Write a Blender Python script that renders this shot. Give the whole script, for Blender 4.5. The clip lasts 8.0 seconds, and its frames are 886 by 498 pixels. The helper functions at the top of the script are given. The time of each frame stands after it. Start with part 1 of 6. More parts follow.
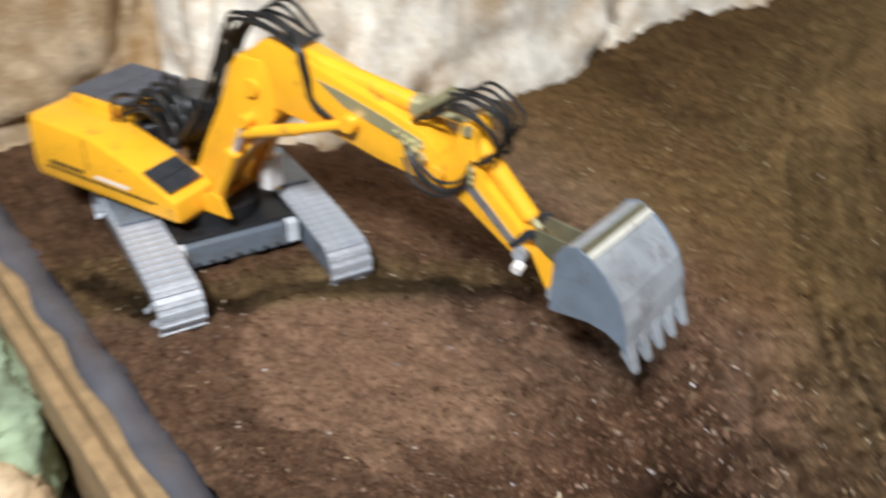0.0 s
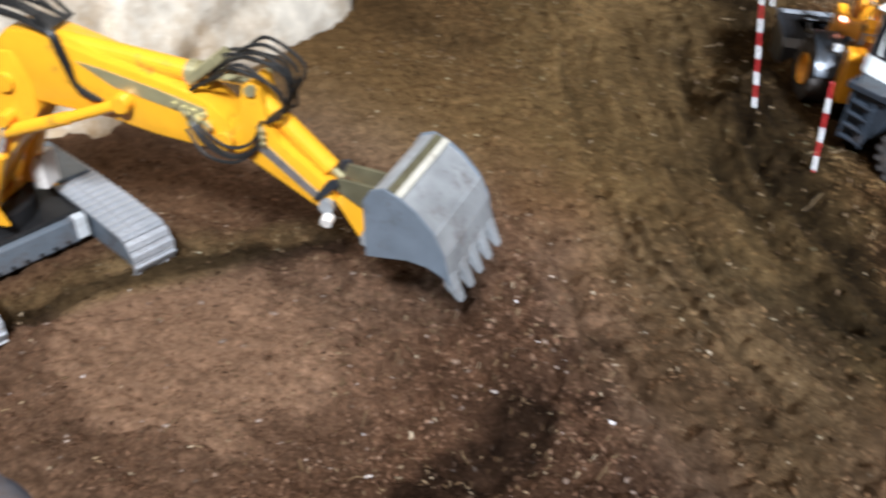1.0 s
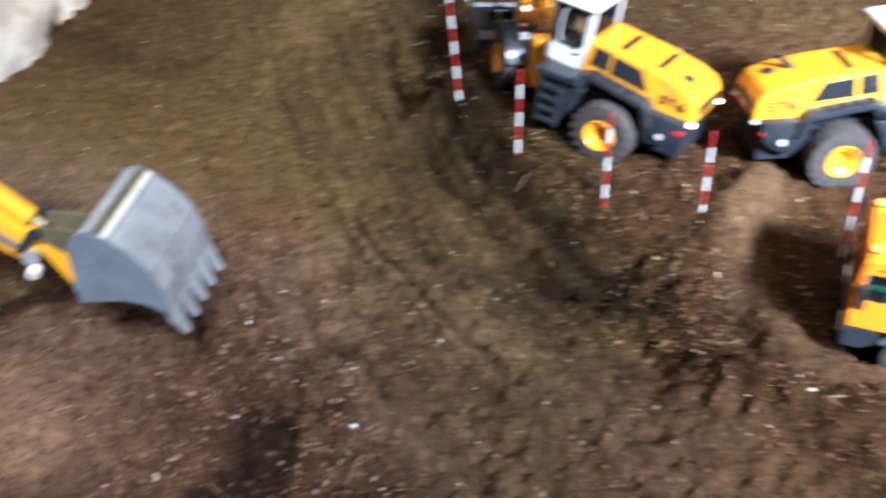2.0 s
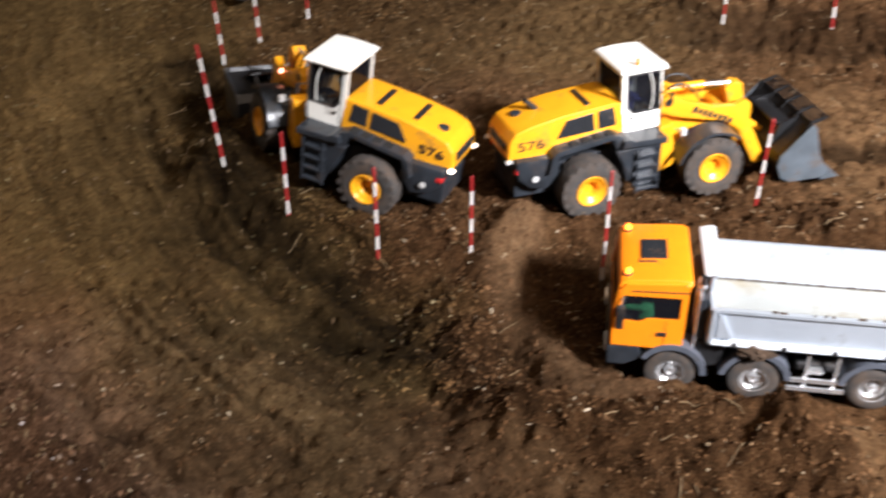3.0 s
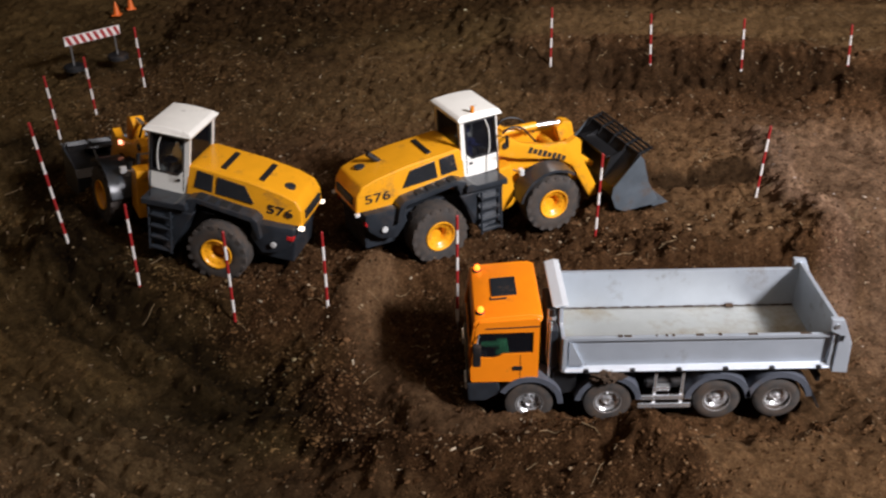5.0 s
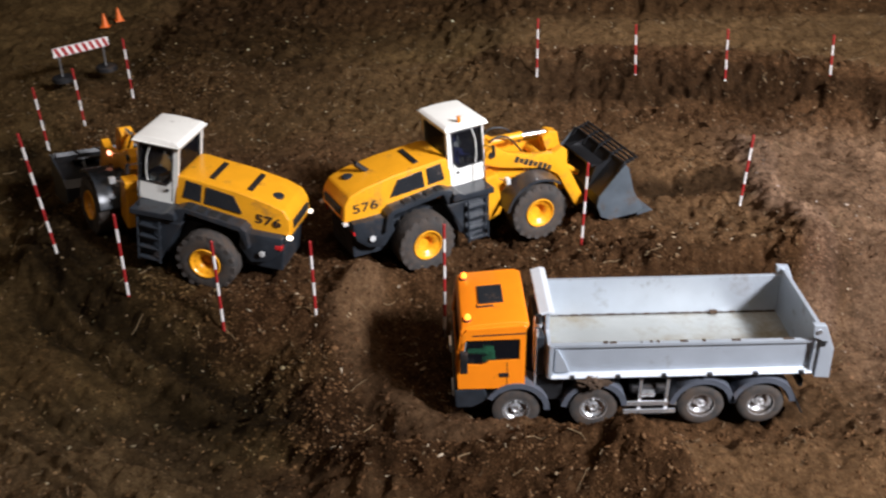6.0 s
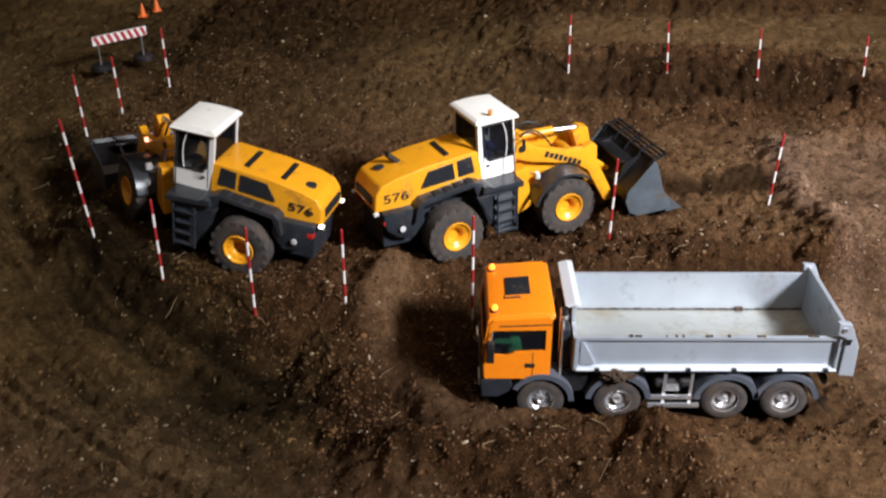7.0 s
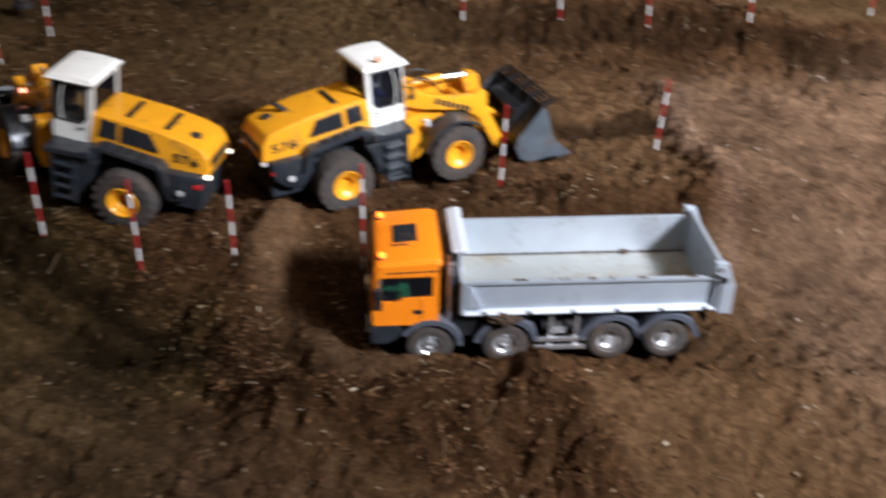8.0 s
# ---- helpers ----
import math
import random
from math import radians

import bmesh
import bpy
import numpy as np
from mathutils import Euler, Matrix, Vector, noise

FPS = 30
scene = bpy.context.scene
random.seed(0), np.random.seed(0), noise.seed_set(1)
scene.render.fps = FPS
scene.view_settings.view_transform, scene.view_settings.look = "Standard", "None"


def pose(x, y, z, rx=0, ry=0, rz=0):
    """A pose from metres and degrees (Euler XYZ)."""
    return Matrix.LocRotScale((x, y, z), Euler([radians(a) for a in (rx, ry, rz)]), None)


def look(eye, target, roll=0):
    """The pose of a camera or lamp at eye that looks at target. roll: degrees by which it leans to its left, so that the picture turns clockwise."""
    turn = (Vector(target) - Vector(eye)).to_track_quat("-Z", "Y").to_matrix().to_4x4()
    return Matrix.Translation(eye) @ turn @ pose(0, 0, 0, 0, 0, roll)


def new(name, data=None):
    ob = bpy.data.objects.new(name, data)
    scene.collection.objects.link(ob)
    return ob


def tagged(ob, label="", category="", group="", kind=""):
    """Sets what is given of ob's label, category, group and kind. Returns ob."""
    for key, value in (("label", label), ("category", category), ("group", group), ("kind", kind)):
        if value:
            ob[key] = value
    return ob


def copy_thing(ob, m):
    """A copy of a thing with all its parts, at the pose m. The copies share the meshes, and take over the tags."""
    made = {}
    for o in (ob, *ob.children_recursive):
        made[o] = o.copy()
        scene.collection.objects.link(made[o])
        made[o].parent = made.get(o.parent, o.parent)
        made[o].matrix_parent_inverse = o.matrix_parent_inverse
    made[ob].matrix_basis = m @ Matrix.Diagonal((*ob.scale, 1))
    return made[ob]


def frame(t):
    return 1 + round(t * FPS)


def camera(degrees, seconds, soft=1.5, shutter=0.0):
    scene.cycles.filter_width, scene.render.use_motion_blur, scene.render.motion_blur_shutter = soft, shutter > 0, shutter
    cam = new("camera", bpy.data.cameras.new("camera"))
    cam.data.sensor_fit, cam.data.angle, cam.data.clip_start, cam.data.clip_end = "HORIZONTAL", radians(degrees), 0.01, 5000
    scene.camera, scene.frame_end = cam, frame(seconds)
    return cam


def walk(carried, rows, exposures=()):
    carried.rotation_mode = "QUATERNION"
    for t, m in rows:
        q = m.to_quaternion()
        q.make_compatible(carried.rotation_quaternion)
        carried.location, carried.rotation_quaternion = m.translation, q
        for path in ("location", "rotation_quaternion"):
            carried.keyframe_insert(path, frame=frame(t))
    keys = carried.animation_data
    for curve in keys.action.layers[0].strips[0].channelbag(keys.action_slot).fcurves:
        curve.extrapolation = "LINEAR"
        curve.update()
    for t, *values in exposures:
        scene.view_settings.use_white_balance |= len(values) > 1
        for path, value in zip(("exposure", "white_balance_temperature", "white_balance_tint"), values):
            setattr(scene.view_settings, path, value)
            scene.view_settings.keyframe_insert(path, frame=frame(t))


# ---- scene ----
cam = camera(47.8, 8.0, soft=2.2, shutter=0.85)

PATH = [
    (0, (-0.233, -1.238, 0.986), (-1.582, -0.213, -0.077), 1.1),
    (0.5, (-0.258, -1.24, 0.977), (-1.423, -0.061, -0.142), -1.4),
    (1, (-0.254, -1.244, 0.974), (-1.285, 0.031, -0.172), -2.0),
    (1.5, (-0.221, -1.234, 0.984), (-1.081, 0.153, -0.173), -2.2),
    (2, (-0.186, -1.215, 0.992), (-0.83, 0.29, -0.159), -1.6),
    (2.2, (-0.178, -1.213, 0.997), (-0.722, 0.335, -0.140), -1.3),
    (3.5, (-0.155, -1.22, 1.03), (-0.291, 0.474, -0.024), 0.2),
    (4, (-0.15, -1.222, 1.032), (-0.198, 0.489, -0.002), 0.2),
    (4.5, (-0.148, -1.233, 1.037), (-0.167, 0.49, 0.023), -0.5),
    (5.8, (-0.142, -1.257, 1.045), (-0.083, 0.483, 0.060), -0.6),
    (6, (-0.142, -1.26, 1.046), (-0.103, 0.482, 0.065), -0.6),
    (6.5, (-0.147, -1.277, 1.052), (-0.132, 0.475, 0.086), -0.5),
    (7, (-0.146, -1.285, 1.051), (-0.161, 0.453, 0.063), -0.2),
    (7.5, (-0.134, -1.294, 1.047), (-0.126, 0.42, 0.017), 0.8),
    (8, (-0.103, -1.289, 1.045), (0.053, 0.394, -0.024), 1.6),
]
walk(cam, [(t, look(e, g, r)) for t, e, g, r in PATH],
     exposures=[(0.0, 1.32, 5350, 6), (1.0, 1.46, 5300, 7), (1.5, 1.54, 5150, 6), (1.9, 1.56, 4950, 7), (2.2, 1.44, 5200, 8), (3.3, 0.2, 6500, 14), (3.5, -0.2, 6600, 14), (3.9, -0.80, 6550, 19), (4.7, -0.64, 6400, 16), (5.8, -0.12, 6050, 13), (7.2, -0.13, 6050, 12), (8.0, -0.10, 5800, 12)])

# ---- light: a dim exhibition hall with a ceiling floodlight and two added lamps ----
world = bpy.data.worlds.new("hall_air")
scene.world = world
world.use_nodes = True
world.node_tree.nodes["Background"].inputs[0].default_value = (1.0, 0.9, 0.8, 1)
world.node_tree.nodes["Background"].inputs[1].default_value = 0.035


def area_lamp(name, eye, target, size, watts, colour):
    data = bpy.data.lights.new(name, "AREA")
    data.shape, data.size, data.size_y = "RECTANGLE", size[0], size[1]
    data.energy, data.color = watts, colour
    ob = new(name, data)
    ob.matrix_world = look(eye, target)
    return ob


def spot_lamp(name, eye, target, degrees, blend, watts, colour, radius):
    data = bpy.data.lights.new(name, "SPOT")
    data.spot_size, data.spot_blend, data.shadow_soft_size = radians(degrees), blend, radius
    data.energy, data.color = watts, colour
    ob = new(name, data)
    ob.matrix_world = look(eye, target)
    return ob


spot_lamp("bed_spot", (2.7, -1.9, 2.7), (0.82, 0.73, 0.0), 57, 1.0, 2130, (1.0, 0.98, 0.97), 0.34)
# Unseen spot added to brighten the excavator end.
spot_lamp("bed_spot", (0.4, -2.6, 3.2), (-1.68, -0.54, 0.0), 34, 0.75, 490, (1.0, 0.91, 0.81), 0.30)
# Unseen warm fill added overhead to lift the shade.
area_lamp("warm_fill_light", (0.2, -0.6, 4.2), (0.2, 0.3, 0.0), (2.4, 1.6), 46, (1.0, 0.78, 0.58))


# ---- materials ----
def node_mat(name, base, rough=0.5, metal=0.0, vary=0.12, scale=60.0, bump=0.0, bump_scale=400.0, dirt=None, dirt_amount=0.0, dirt_scale=14.0, coat=0.0):
    m = bpy.data.materials.new(name)
    m.use_nodes = True
    nt = m.node_tree
    b = nt.nodes["Principled BSDF"]
    tc = nt.nodes.new("ShaderNodeTexCoord")
    n1 = nt.nodes.new("ShaderNodeTexNoise")
    n1.inputs["Scale"].default_value, n1.inputs["Detail"].default_value = scale, 5
    nt.links.new(tc.outputs["Object"], n1.inputs["Vector"])
    ramp = nt.nodes.new("ShaderNodeValToRGB")
    lo = [max(0, c * (1 - vary)) for c in base]
    hi = [min(1, c * (1 + vary)) for c in base]
    ramp.color_ramp.elements[0].color, ramp.color_ramp.elements[1].color = (*lo, 1), (*hi, 1)
    ramp.color_ramp.elements[0].position, ramp.color_ramp.elements[1].position = 0.3, 0.7
    nt.links.new(n1.outputs["Fac"], ramp.inputs["Fac"])
    colour = ramp.outputs["Color"]
    if dirt:
        n2 = nt.nodes.new("ShaderNodeTexNoise")
        n2.inputs["Scale"].default_value, n2.inputs["Detail"].default_value, n2.inputs["Roughness"].default_value = dirt_scale, 8, 0.7
        nt.links.new(tc.outputs["Object"], n2.inputs["Vector"])
        r2 = nt.nodes.new("ShaderNodeValToRGB")
        r2.color_ramp.elements[0].position, r2.color_ramp.elements[1].position = 0.62 - 0.35 * dirt_amount, 0.85 - 0.3 * dirt_amount
        nt.links.new(n2.outputs["Fac"], r2.inputs["Fac"])
        mix = nt.nodes.new("ShaderNodeMix")
        mix.data_type = "RGBA"
        nt.links.new(r2.outputs["Color"], mix.inputs["Factor"])
        nt.links.new(colour, mix.inputs["A"])
        mix.inputs["B"].default_value = (*dirt, 1)
        colour = mix.outputs["Result"]
        rr = nt.nodes.new("ShaderNodeMapRange")
        rr.inputs["To Min"].default_value, rr.inputs["To Max"].default_value = rough, 0.95
        nt.links.new(r2.outputs["Color"], rr.inputs["Value"])
        nt.links.new(rr.outputs["Result"], b.inputs["Roughness"])
    else:
        b.inputs["Roughness"].default_value = rough
    nt.links.new(colour, b.inputs["Base Color"])
    b.inputs["Metallic"].default_value = metal
    b.inputs["Coat Weight"].default_value = coat
    if bump:
        n3 = nt.nodes.new("ShaderNodeTexNoise")
        n3.inputs["Scale"].default_value, n3.inputs["Detail"].default_value = bump_scale, 4
        nt.links.new(tc.outputs["Object"], n3.inputs["Vector"])
        bp = nt.nodes.new("ShaderNodeBump")
        bp.inputs["Strength"].default_value, bp.inputs["Distance"].default_value = bump, 0.002
        nt.links.new(n3.outputs["Fac"], bp.inputs["Height"])
        nt.links.new(bp.outputs["Normal"], b.inputs["Normal"])
    return m


def glow_mat(name, colour, strength):
    m = bpy.data.materials.new(name)
    m.use_nodes = True
    b = m.node_tree.nodes["Principled BSDF"]
    b.inputs["Base Color"].default_value = (*colour, 1)
    b.inputs["Emission Color"].default_value = (*colour, 1)
    b.inputs["Emission Strength"].default_value = strength
    return m


def glass_mat(name, tint, rough=0.05):
    m = bpy.data.materials.new(name)
    m.use_nodes = True
    nt = m.node_tree
    b = nt.nodes["Principled BSDF"]
    b.inputs["Base Color"].default_value = (0.02, 0.02, 0.025, 1)
    b.inputs["Roughness"].default_value = rough
    clear = nt.nodes.new("ShaderNodeBsdfTransparent")
    clear.inputs["Color"].default_value = (*tint, 1)
    mix = nt.nodes.new("ShaderNodeMixShader")
    mix.inputs[0].default_value = 0.75
    nt.links.new(b.outputs[0], mix.inputs[1])
    nt.links.new(clear.outputs[0], mix.inputs[2])
    nt.links.new(mix.outputs[0], nt.nodes["Material Output"].inputs["Surface"])
    return m


MUD = (0.085, 0.050, 0.028)
YELLOW = node_mat("yellow_paint", (0.80, 0.345, 0.010), 0.32, 0, 0.05, 30, 0.05, 300, MUD, 0.18, 22, 0.3)
YELLOW_WORN = node_mat("yellow_paint_dusty", (0.82, 0.405, 0.010), 0.34, 0, 0.06, 30, 0.08, 300, MUD, 0.12, 24, 0.2)
ORANGE = node_mat("orange_paint", (0.97, 0.26, 0.007), 0.3, 0, 0.04, 30, 0, 300, MUD, 0.05, 20, 0.4)
WHITE = node_mat("white_paint", (0.88, 0.86, 0.79), 0.4, 0, 0.04, 40, 0.05, 300, MUD, 0.12, 20, 0.2)
GREY = node_mat("dark_grey_paint", (0.024, 0.028, 0.034), 0.30, 0, 0.2, 50, 0.1, 300, (0.05, 0.032, 0.02), 0.2, 20)
STEEL_BLUE = node_mat("blue_grey_steel", (0.17, 0.20, 0.24), 0.42, 0.25, 0.12, 30, 0.1, 200, MUD, 0.25, 16)
DECK = node_mat("dark_deck_plate", (0.075, 0.082, 0.10), 0.5, 0, 0.15, 40, 0.1, 200, MUD, 0.2, 18)
BUCKET_BLACK = node_mat("black_bucket_paint", (0.009, 0.009, 0.010), 0.45, 0, 0.3, 40, 0.1, 200, (0.03, 0.02, 0.013), 0.12, 18)
SIDE_STEEL = node_mat("scuffed_grey_steel", (0.085, 0.10, 0.115), 0.45, 0.2, 0.2, 30, 0.15, 160, MUD, 0.25, 18)
BUCKET = node_mat("worn_bucket_steel", (0.33, 0.345, 0.36), 0.45, 0.3, 0.2, 24, 0.2, 160, MUD, 0.3, 16)
SILVER = node_mat("silver_paint", (0.56, 0.61, 0.67), 0.40, 0.55, 0.07, 18, 0.06, 200, (0.16, 0.13, 0.10), 0.12, 14)
# Silver lightened for the visor that catches light; flanges use it too.
SILVER_PALE = node_mat("silver_paint_lightened", (0.74, 0.77, 0.80), 0.42, 0.2, 0.06, 18, 0.06, 200, (0.16, 0.13, 0.10), 0.06, 14)
SILVER_WORN = node_mat("silver_worn_floor", (0.40, 0.405, 0.375), 0.42, 0.55, 0.1, 12, 0.12, 120, (0.26, 0.21, 0.12), 0.42, 8)
CHROME = node_mat("chrome", (0.97, 0.97, 0.98), 0.27, 0.85, 0.05, 60, 0.25, 260)
ALU = node_mat("bare_aluminium", (0.55, 0.56, 0.57), 0.34, 0.85, 0.15, 40, 0.15, 200, MUD, 0.2, 24)
TRACK = node_mat("track_steel", (0.56, 0.58, 0.62), 0.38, 0.45, 0.15, 40, 0.2, 200, MUD, 0.2, 26)
BLACK = node_mat("black_plastic", (0.012, 0.012, 0.013), 0.5, 0, 0.3, 60, 0.1, 300, MUD, 0.18, 20)
RUBBER = node_mat("tyre_rubber", (0.042, 0.038, 0.035), 0.85, 0, 0.25, 60, 0.3, 300, (0.075, 0.049, 0.032), 0.55, 30)
HOSE = node_mat("hose_rubber", (0.012, 0.012, 0.012), 0.4, 0, 0.2, 60)
DARK = node_mat("dark_recess", (0.01, 0.01, 0.01), 0.7)
RED = node_mat("red_stripe", (0.34, 0.016, 0.016), 0.5, 0, 0.12, 90, 0, 300, MUD, 0.12, 60)
POLE_WHITE = node_mat("white_stripe", (0.78, 0.74, 0.70), 0.5, 0, 0.08, 90, 0, 300, MUD, 0.12, 60)
CONE = node_mat("cone_orange", (0.85, 0.17, 0.02), 0.5, 0, 0.08, 60, 0, 300, MUD, 0.15, 40)
WOOD = node_mat("bare_timber", (0.27, 0.18, 0.085), 0.75, 0, 0.2, 34, 0.3, 160, (0.17, 0.11, 0.055), 0.08, 14)
LINER = node_mat("grey_pond_liner", (0.082, 0.080, 0.090), 0.45, 0, 0.2, 14, 0.2, 90, MUD, 0.22, 12)
PLASTIC_GREEN = node_mat("green_cloth", (0.03, 0.22, 0.09), 0.7, 0, 0.2, 60)
DOLL_BLUE = node_mat("blue_cloth", (0.05, 0.06, 0.22), 0.7, 0, 0.2, 60)
GLASS = glass_mat("tinted_glass", (0.40, 0.42, 0.43))
GLASS_CLEAR = glass_mat("lightly_tinted_glass", (0.58, 0.60, 0.60))
GLASS_DARK = node_mat("black_tinted_glass", (0.02, 0.022, 0.025), 0.12, 0, 0.2, 20, 0, 300, MUD, 0.1, 20, 0.5)
LENS_RED = node_mat("red_lens", (0.5, 0.02, 0.02), 0.2)
LENS_CLEAR = node_mat("clear_lens", (0.8, 0.8, 0.78), 0.12, 0.3)
EDGE = node_mat("polished_edge", (0.62, 0.60, 0.52), 0.35, 0.2, 0.1, 60, 0.1, 200, MUD, 0.1, 30)
AMBER = glow_mat("amber_beacon", (1.0, 0.17, 0.012), 6.0)
AMBER_OFF = node_mat("amber_lens", (0.75, 0.25, 0.02), 0.25)
TAIL_ON = glow_mat("lit_rear_lamp", (1.0, 0.85, 0.65), 3.0)
HEAD_ON = glow_mat("lit_work_lamp", (1.0, 0.35, 0.2), 5.0)


# ---- mesh helpers ----
def part(name, bm, material, parent=None, label=""):
    me = bpy.data.meshes.new(name)
    bmesh.ops.recalc_face_normals(bm, faces=bm.faces)
    bm.to_mesh(me)
    bm.free()
    for p in me.polygons:
        p.use_smooth = False
    me.materials.append(material)
    ob = new(name, me)
    if parent:
        ob.parent = parent
    if label:
        tagged(ob, label)
    return ob


def smooth(ob, angle=40):
    me = ob.data
    for p in me.polygons:
        p.use_smooth = True
    bm = bmesh.new()
    bm.from_mesh(me)
    lim = radians(angle)
    for e in bm.edges:
        if len(e.link_faces) == 2 and e.calc_face_angle(0) > lim:
            e.smooth = False
    bm.to_mesh(me)
    bm.free()
    return ob


def bevelled(bm, width, segments=2):
    if width > 0:
        es = [e for e in bm.edges if len(e.link_faces) == 2 and e.calc_face_angle(0) > radians(25)]
        bmesh.ops.bevel(bm, geom=es, offset=width, segments=segments, affect="EDGES", profile=0.6, clamp_overlap=True)
    return bm


def joined(*bms):
    out = bmesh.new()
    for b in bms:
        me = bpy.data.meshes.new("tmp")
        b.to_mesh(me)
        b.free()
        out.from_mesh(me)
        bpy.data.meshes.remove(me)
    return out


def box(lo, hi, bev=0.0, m=None):
    bm = bmesh.new()
    bmesh.ops.create_cube(bm, size=1)
    for v in bm.verts:
        v.co = Vector([(lo[i] + hi[i]) / 2 + v.co[i] * (hi[i] - lo[i]) for i in range(3)])
    bevelled(bm, bev)
    if m is not None:
        bm.transform(m)
    return bm


def prism(outline, y0, y1, bev=0.0, holes=(), axis="y"):
    """Outline and holes in the plane across the axis, run from y0 to y1."""
    bm = bmesh.new()
    loops = [outline, *holes]
    edges = []
    for lp in loops:
        vs = [bm.verts.new((a, 0, b)) for a, b in lp]
        edges += [bm.edges.new((vs[i], vs[(i + 1) % len(vs)])) for i in range(len(vs))]
    if holes:
        bmesh.ops.triangle_fill(bm, use_beauty=True, use_dissolve=True, edges=edges)
    else:
        bm.faces.new([v for v in bm.verts])
    faces = list(bm.faces)
    ret = bmesh.ops.extrude_face_region(bm, geom=faces)
    for v in bm.verts:
        v.co.y = y0
    for g in ret["geom"]:
        if isinstance(g, bmesh.types.BMVert):
            g.co.y = y1
    bmesh.ops.recalc_face_normals(bm, faces=bm.faces)
    if bev:
        bevelled(bm, bev)
    if axis == "x":
        bm.transform(Matrix(((0, 1, 0, 0), (1, 0, 0, 0), (0, 0, 1, 0), (0, 0, 0, 1))))
    elif axis == "z":
        bm.transform(Matrix(((1, 0, 0, 0), (0, 0, 1, 0), (0, 1, 0, 0), (0, 0, 0, 1))))
    return bm


def rod(a, b, r0, r1=None, n=14, bev=0.0):
    a, b = Vector(a), Vector(b)
    bm = bmesh.new()
    bmesh.ops.create_cone(bm, cap_ends=True, segments=n, radius1=r0, radius2=r0 if r1 is None else r1, depth=(b - a).length)
    if bev:
        es = [e for e in bm.edges if len(e.link_faces) == 2 and e.calc_face_angle(0) > radians(60)]
        bmesh.ops.bevel(bm, geom=es, offset=bev, segments=2, affect="EDGES", clamp_overlap=True)
    bm.transform(Matrix.Translation((a + b) / 2) @ (b - a).to_track_quat("Z", "Y").to_matrix().to_4x4())
    return bm


def lathe(profile, n=28, axis="y", centre=(0, 0, 0)):
    """profile: rows of (along, radius)."""
    bm = bmesh.new()
    rings = []
    for a, r in profile:
        rings.append([bm.verts.new((r * math.cos(2 * math.pi * i / n), a, r * math.sin(2 * math.pi * i / n))) for i in range(n)])
    for r0, r1 in zip(rings, rings[1:]):
        for i in range(n):
            bm.faces.new((r0[i], r0[(i + 1) % n], r1[(i + 1) % n], r1[i]))
    bm.faces.new(rings[0])
    bm.faces.new(rings[-1])
    if axis == "z":
        bm.transform(Matrix.Rotation(radians(90), 4, "X"))
    bm.transform(Matrix.Translation(centre))
    return bm


def hose(name, pts, r, material, parent, n=8):
    """A bent tube through the points."""
    P = [Vector(p) for p in pts]
    fine = []
    for i in range(len(P) - 1):
        p0, p1, p2, p3 = P[max(i - 1, 0)], P[i], P[i + 1], P[min(i + 2, len(P) - 1)]
        for k in range(6):
            t = k / 6
            fine.append(0.5 * ((2 * p1) + (p2 - p0) * t + (2 * p0 - 5 * p1 + 4 * p2 - p3) * t * t + (3 * p1 - p0 - 3 * p2 + p3) * t ** 3))
    fine.append(P[-1])
    bm = bmesh.new()
    rings = []
    for i, p in enumerate(fine):
        d = (fine[min(i + 1, len(fine) - 1)] - fine[max(i - 1, 0)]).normalized()
        q = d.to_track_quat("Z", "Y")
        rings.append([bm.verts.new(p + q @ Vector((r * math.cos(2 * math.pi * k / n), r * math.sin(2 * math.pi * k / n), 0))) for k in range(n)])
    for a, b in zip(rings, rings[1:]):
        for k in range(n):
            bm.faces.new((a[k], a[(k + 1) % n], b[(k + 1) % n], b[k]))
    bm.faces.new(rings[0])
    bm.faces.new(rings[-1])
    return smooth(part(name, bm, material, parent))


def lettering(name, text, size, m, material, parent, label=""):
    cu = bpy.data.curves.new(name, "FONT")
    cu.body, cu.size, cu.extrude, cu.align_x, cu.align_y, cu.offset = text, size, 0.0004, "CENTER", "CENTER", size * 0.005
    tmp = bpy.data.objects.new("tmp", cu)
    scene.collection.objects.link(tmp)
    me = bpy.data.meshes.new_from_object(tmp)
    bpy.data.objects.remove(tmp)
    me.transform(m)
    me.materials.clear()
    me.materials.append(material)
    ob = new(name, me)
    ob.parent = parent
    if label:
        tagged(ob, label)
    return ob


def empty(name, m, label, category, group=""):
    ob = new(name)
    ob.empty_display_size = 0.05
    ob.matrix_world = m
    return tagged(ob, label, category, group)


# ---- soil ----
def ss(a, b, t):
    t = np.clip((t - a) / (b - a), 0, 1)
    return t * t * (3 - 2 * t)


def lattice(ix, iy, seed):
    n = (ix * 374761393 + iy * 668265263 + seed * 1442695041) & 0x7FFFFFFF
    n = ((n ^ (n >> 13)) * 1274126177) & 0x7FFFFFFF
    return ((n ^ (n >> 16)) & 0xFFFF) / 65535.0


def vnoise(x, y, scale, seed):
    u, v = x / scale, y / scale
    ix, iy = np.floor(u).astype(np.int64), np.floor(v).astype(np.int64)
    fx, fy = u - ix, v - iy
    fx, fy = fx * fx * (3 - 2 * fx), fy * fy * (3 - 2 * fy)
    a, b = lattice(ix, iy, seed), lattice(ix + 1, iy, seed)
    c, d = lattice(ix, iy + 1, seed), lattice(ix + 1, iy + 1, seed)
    return (a + (b - a) * fx) * (1 - fy) + (c + (d - c) * fx) * fy - 0.5


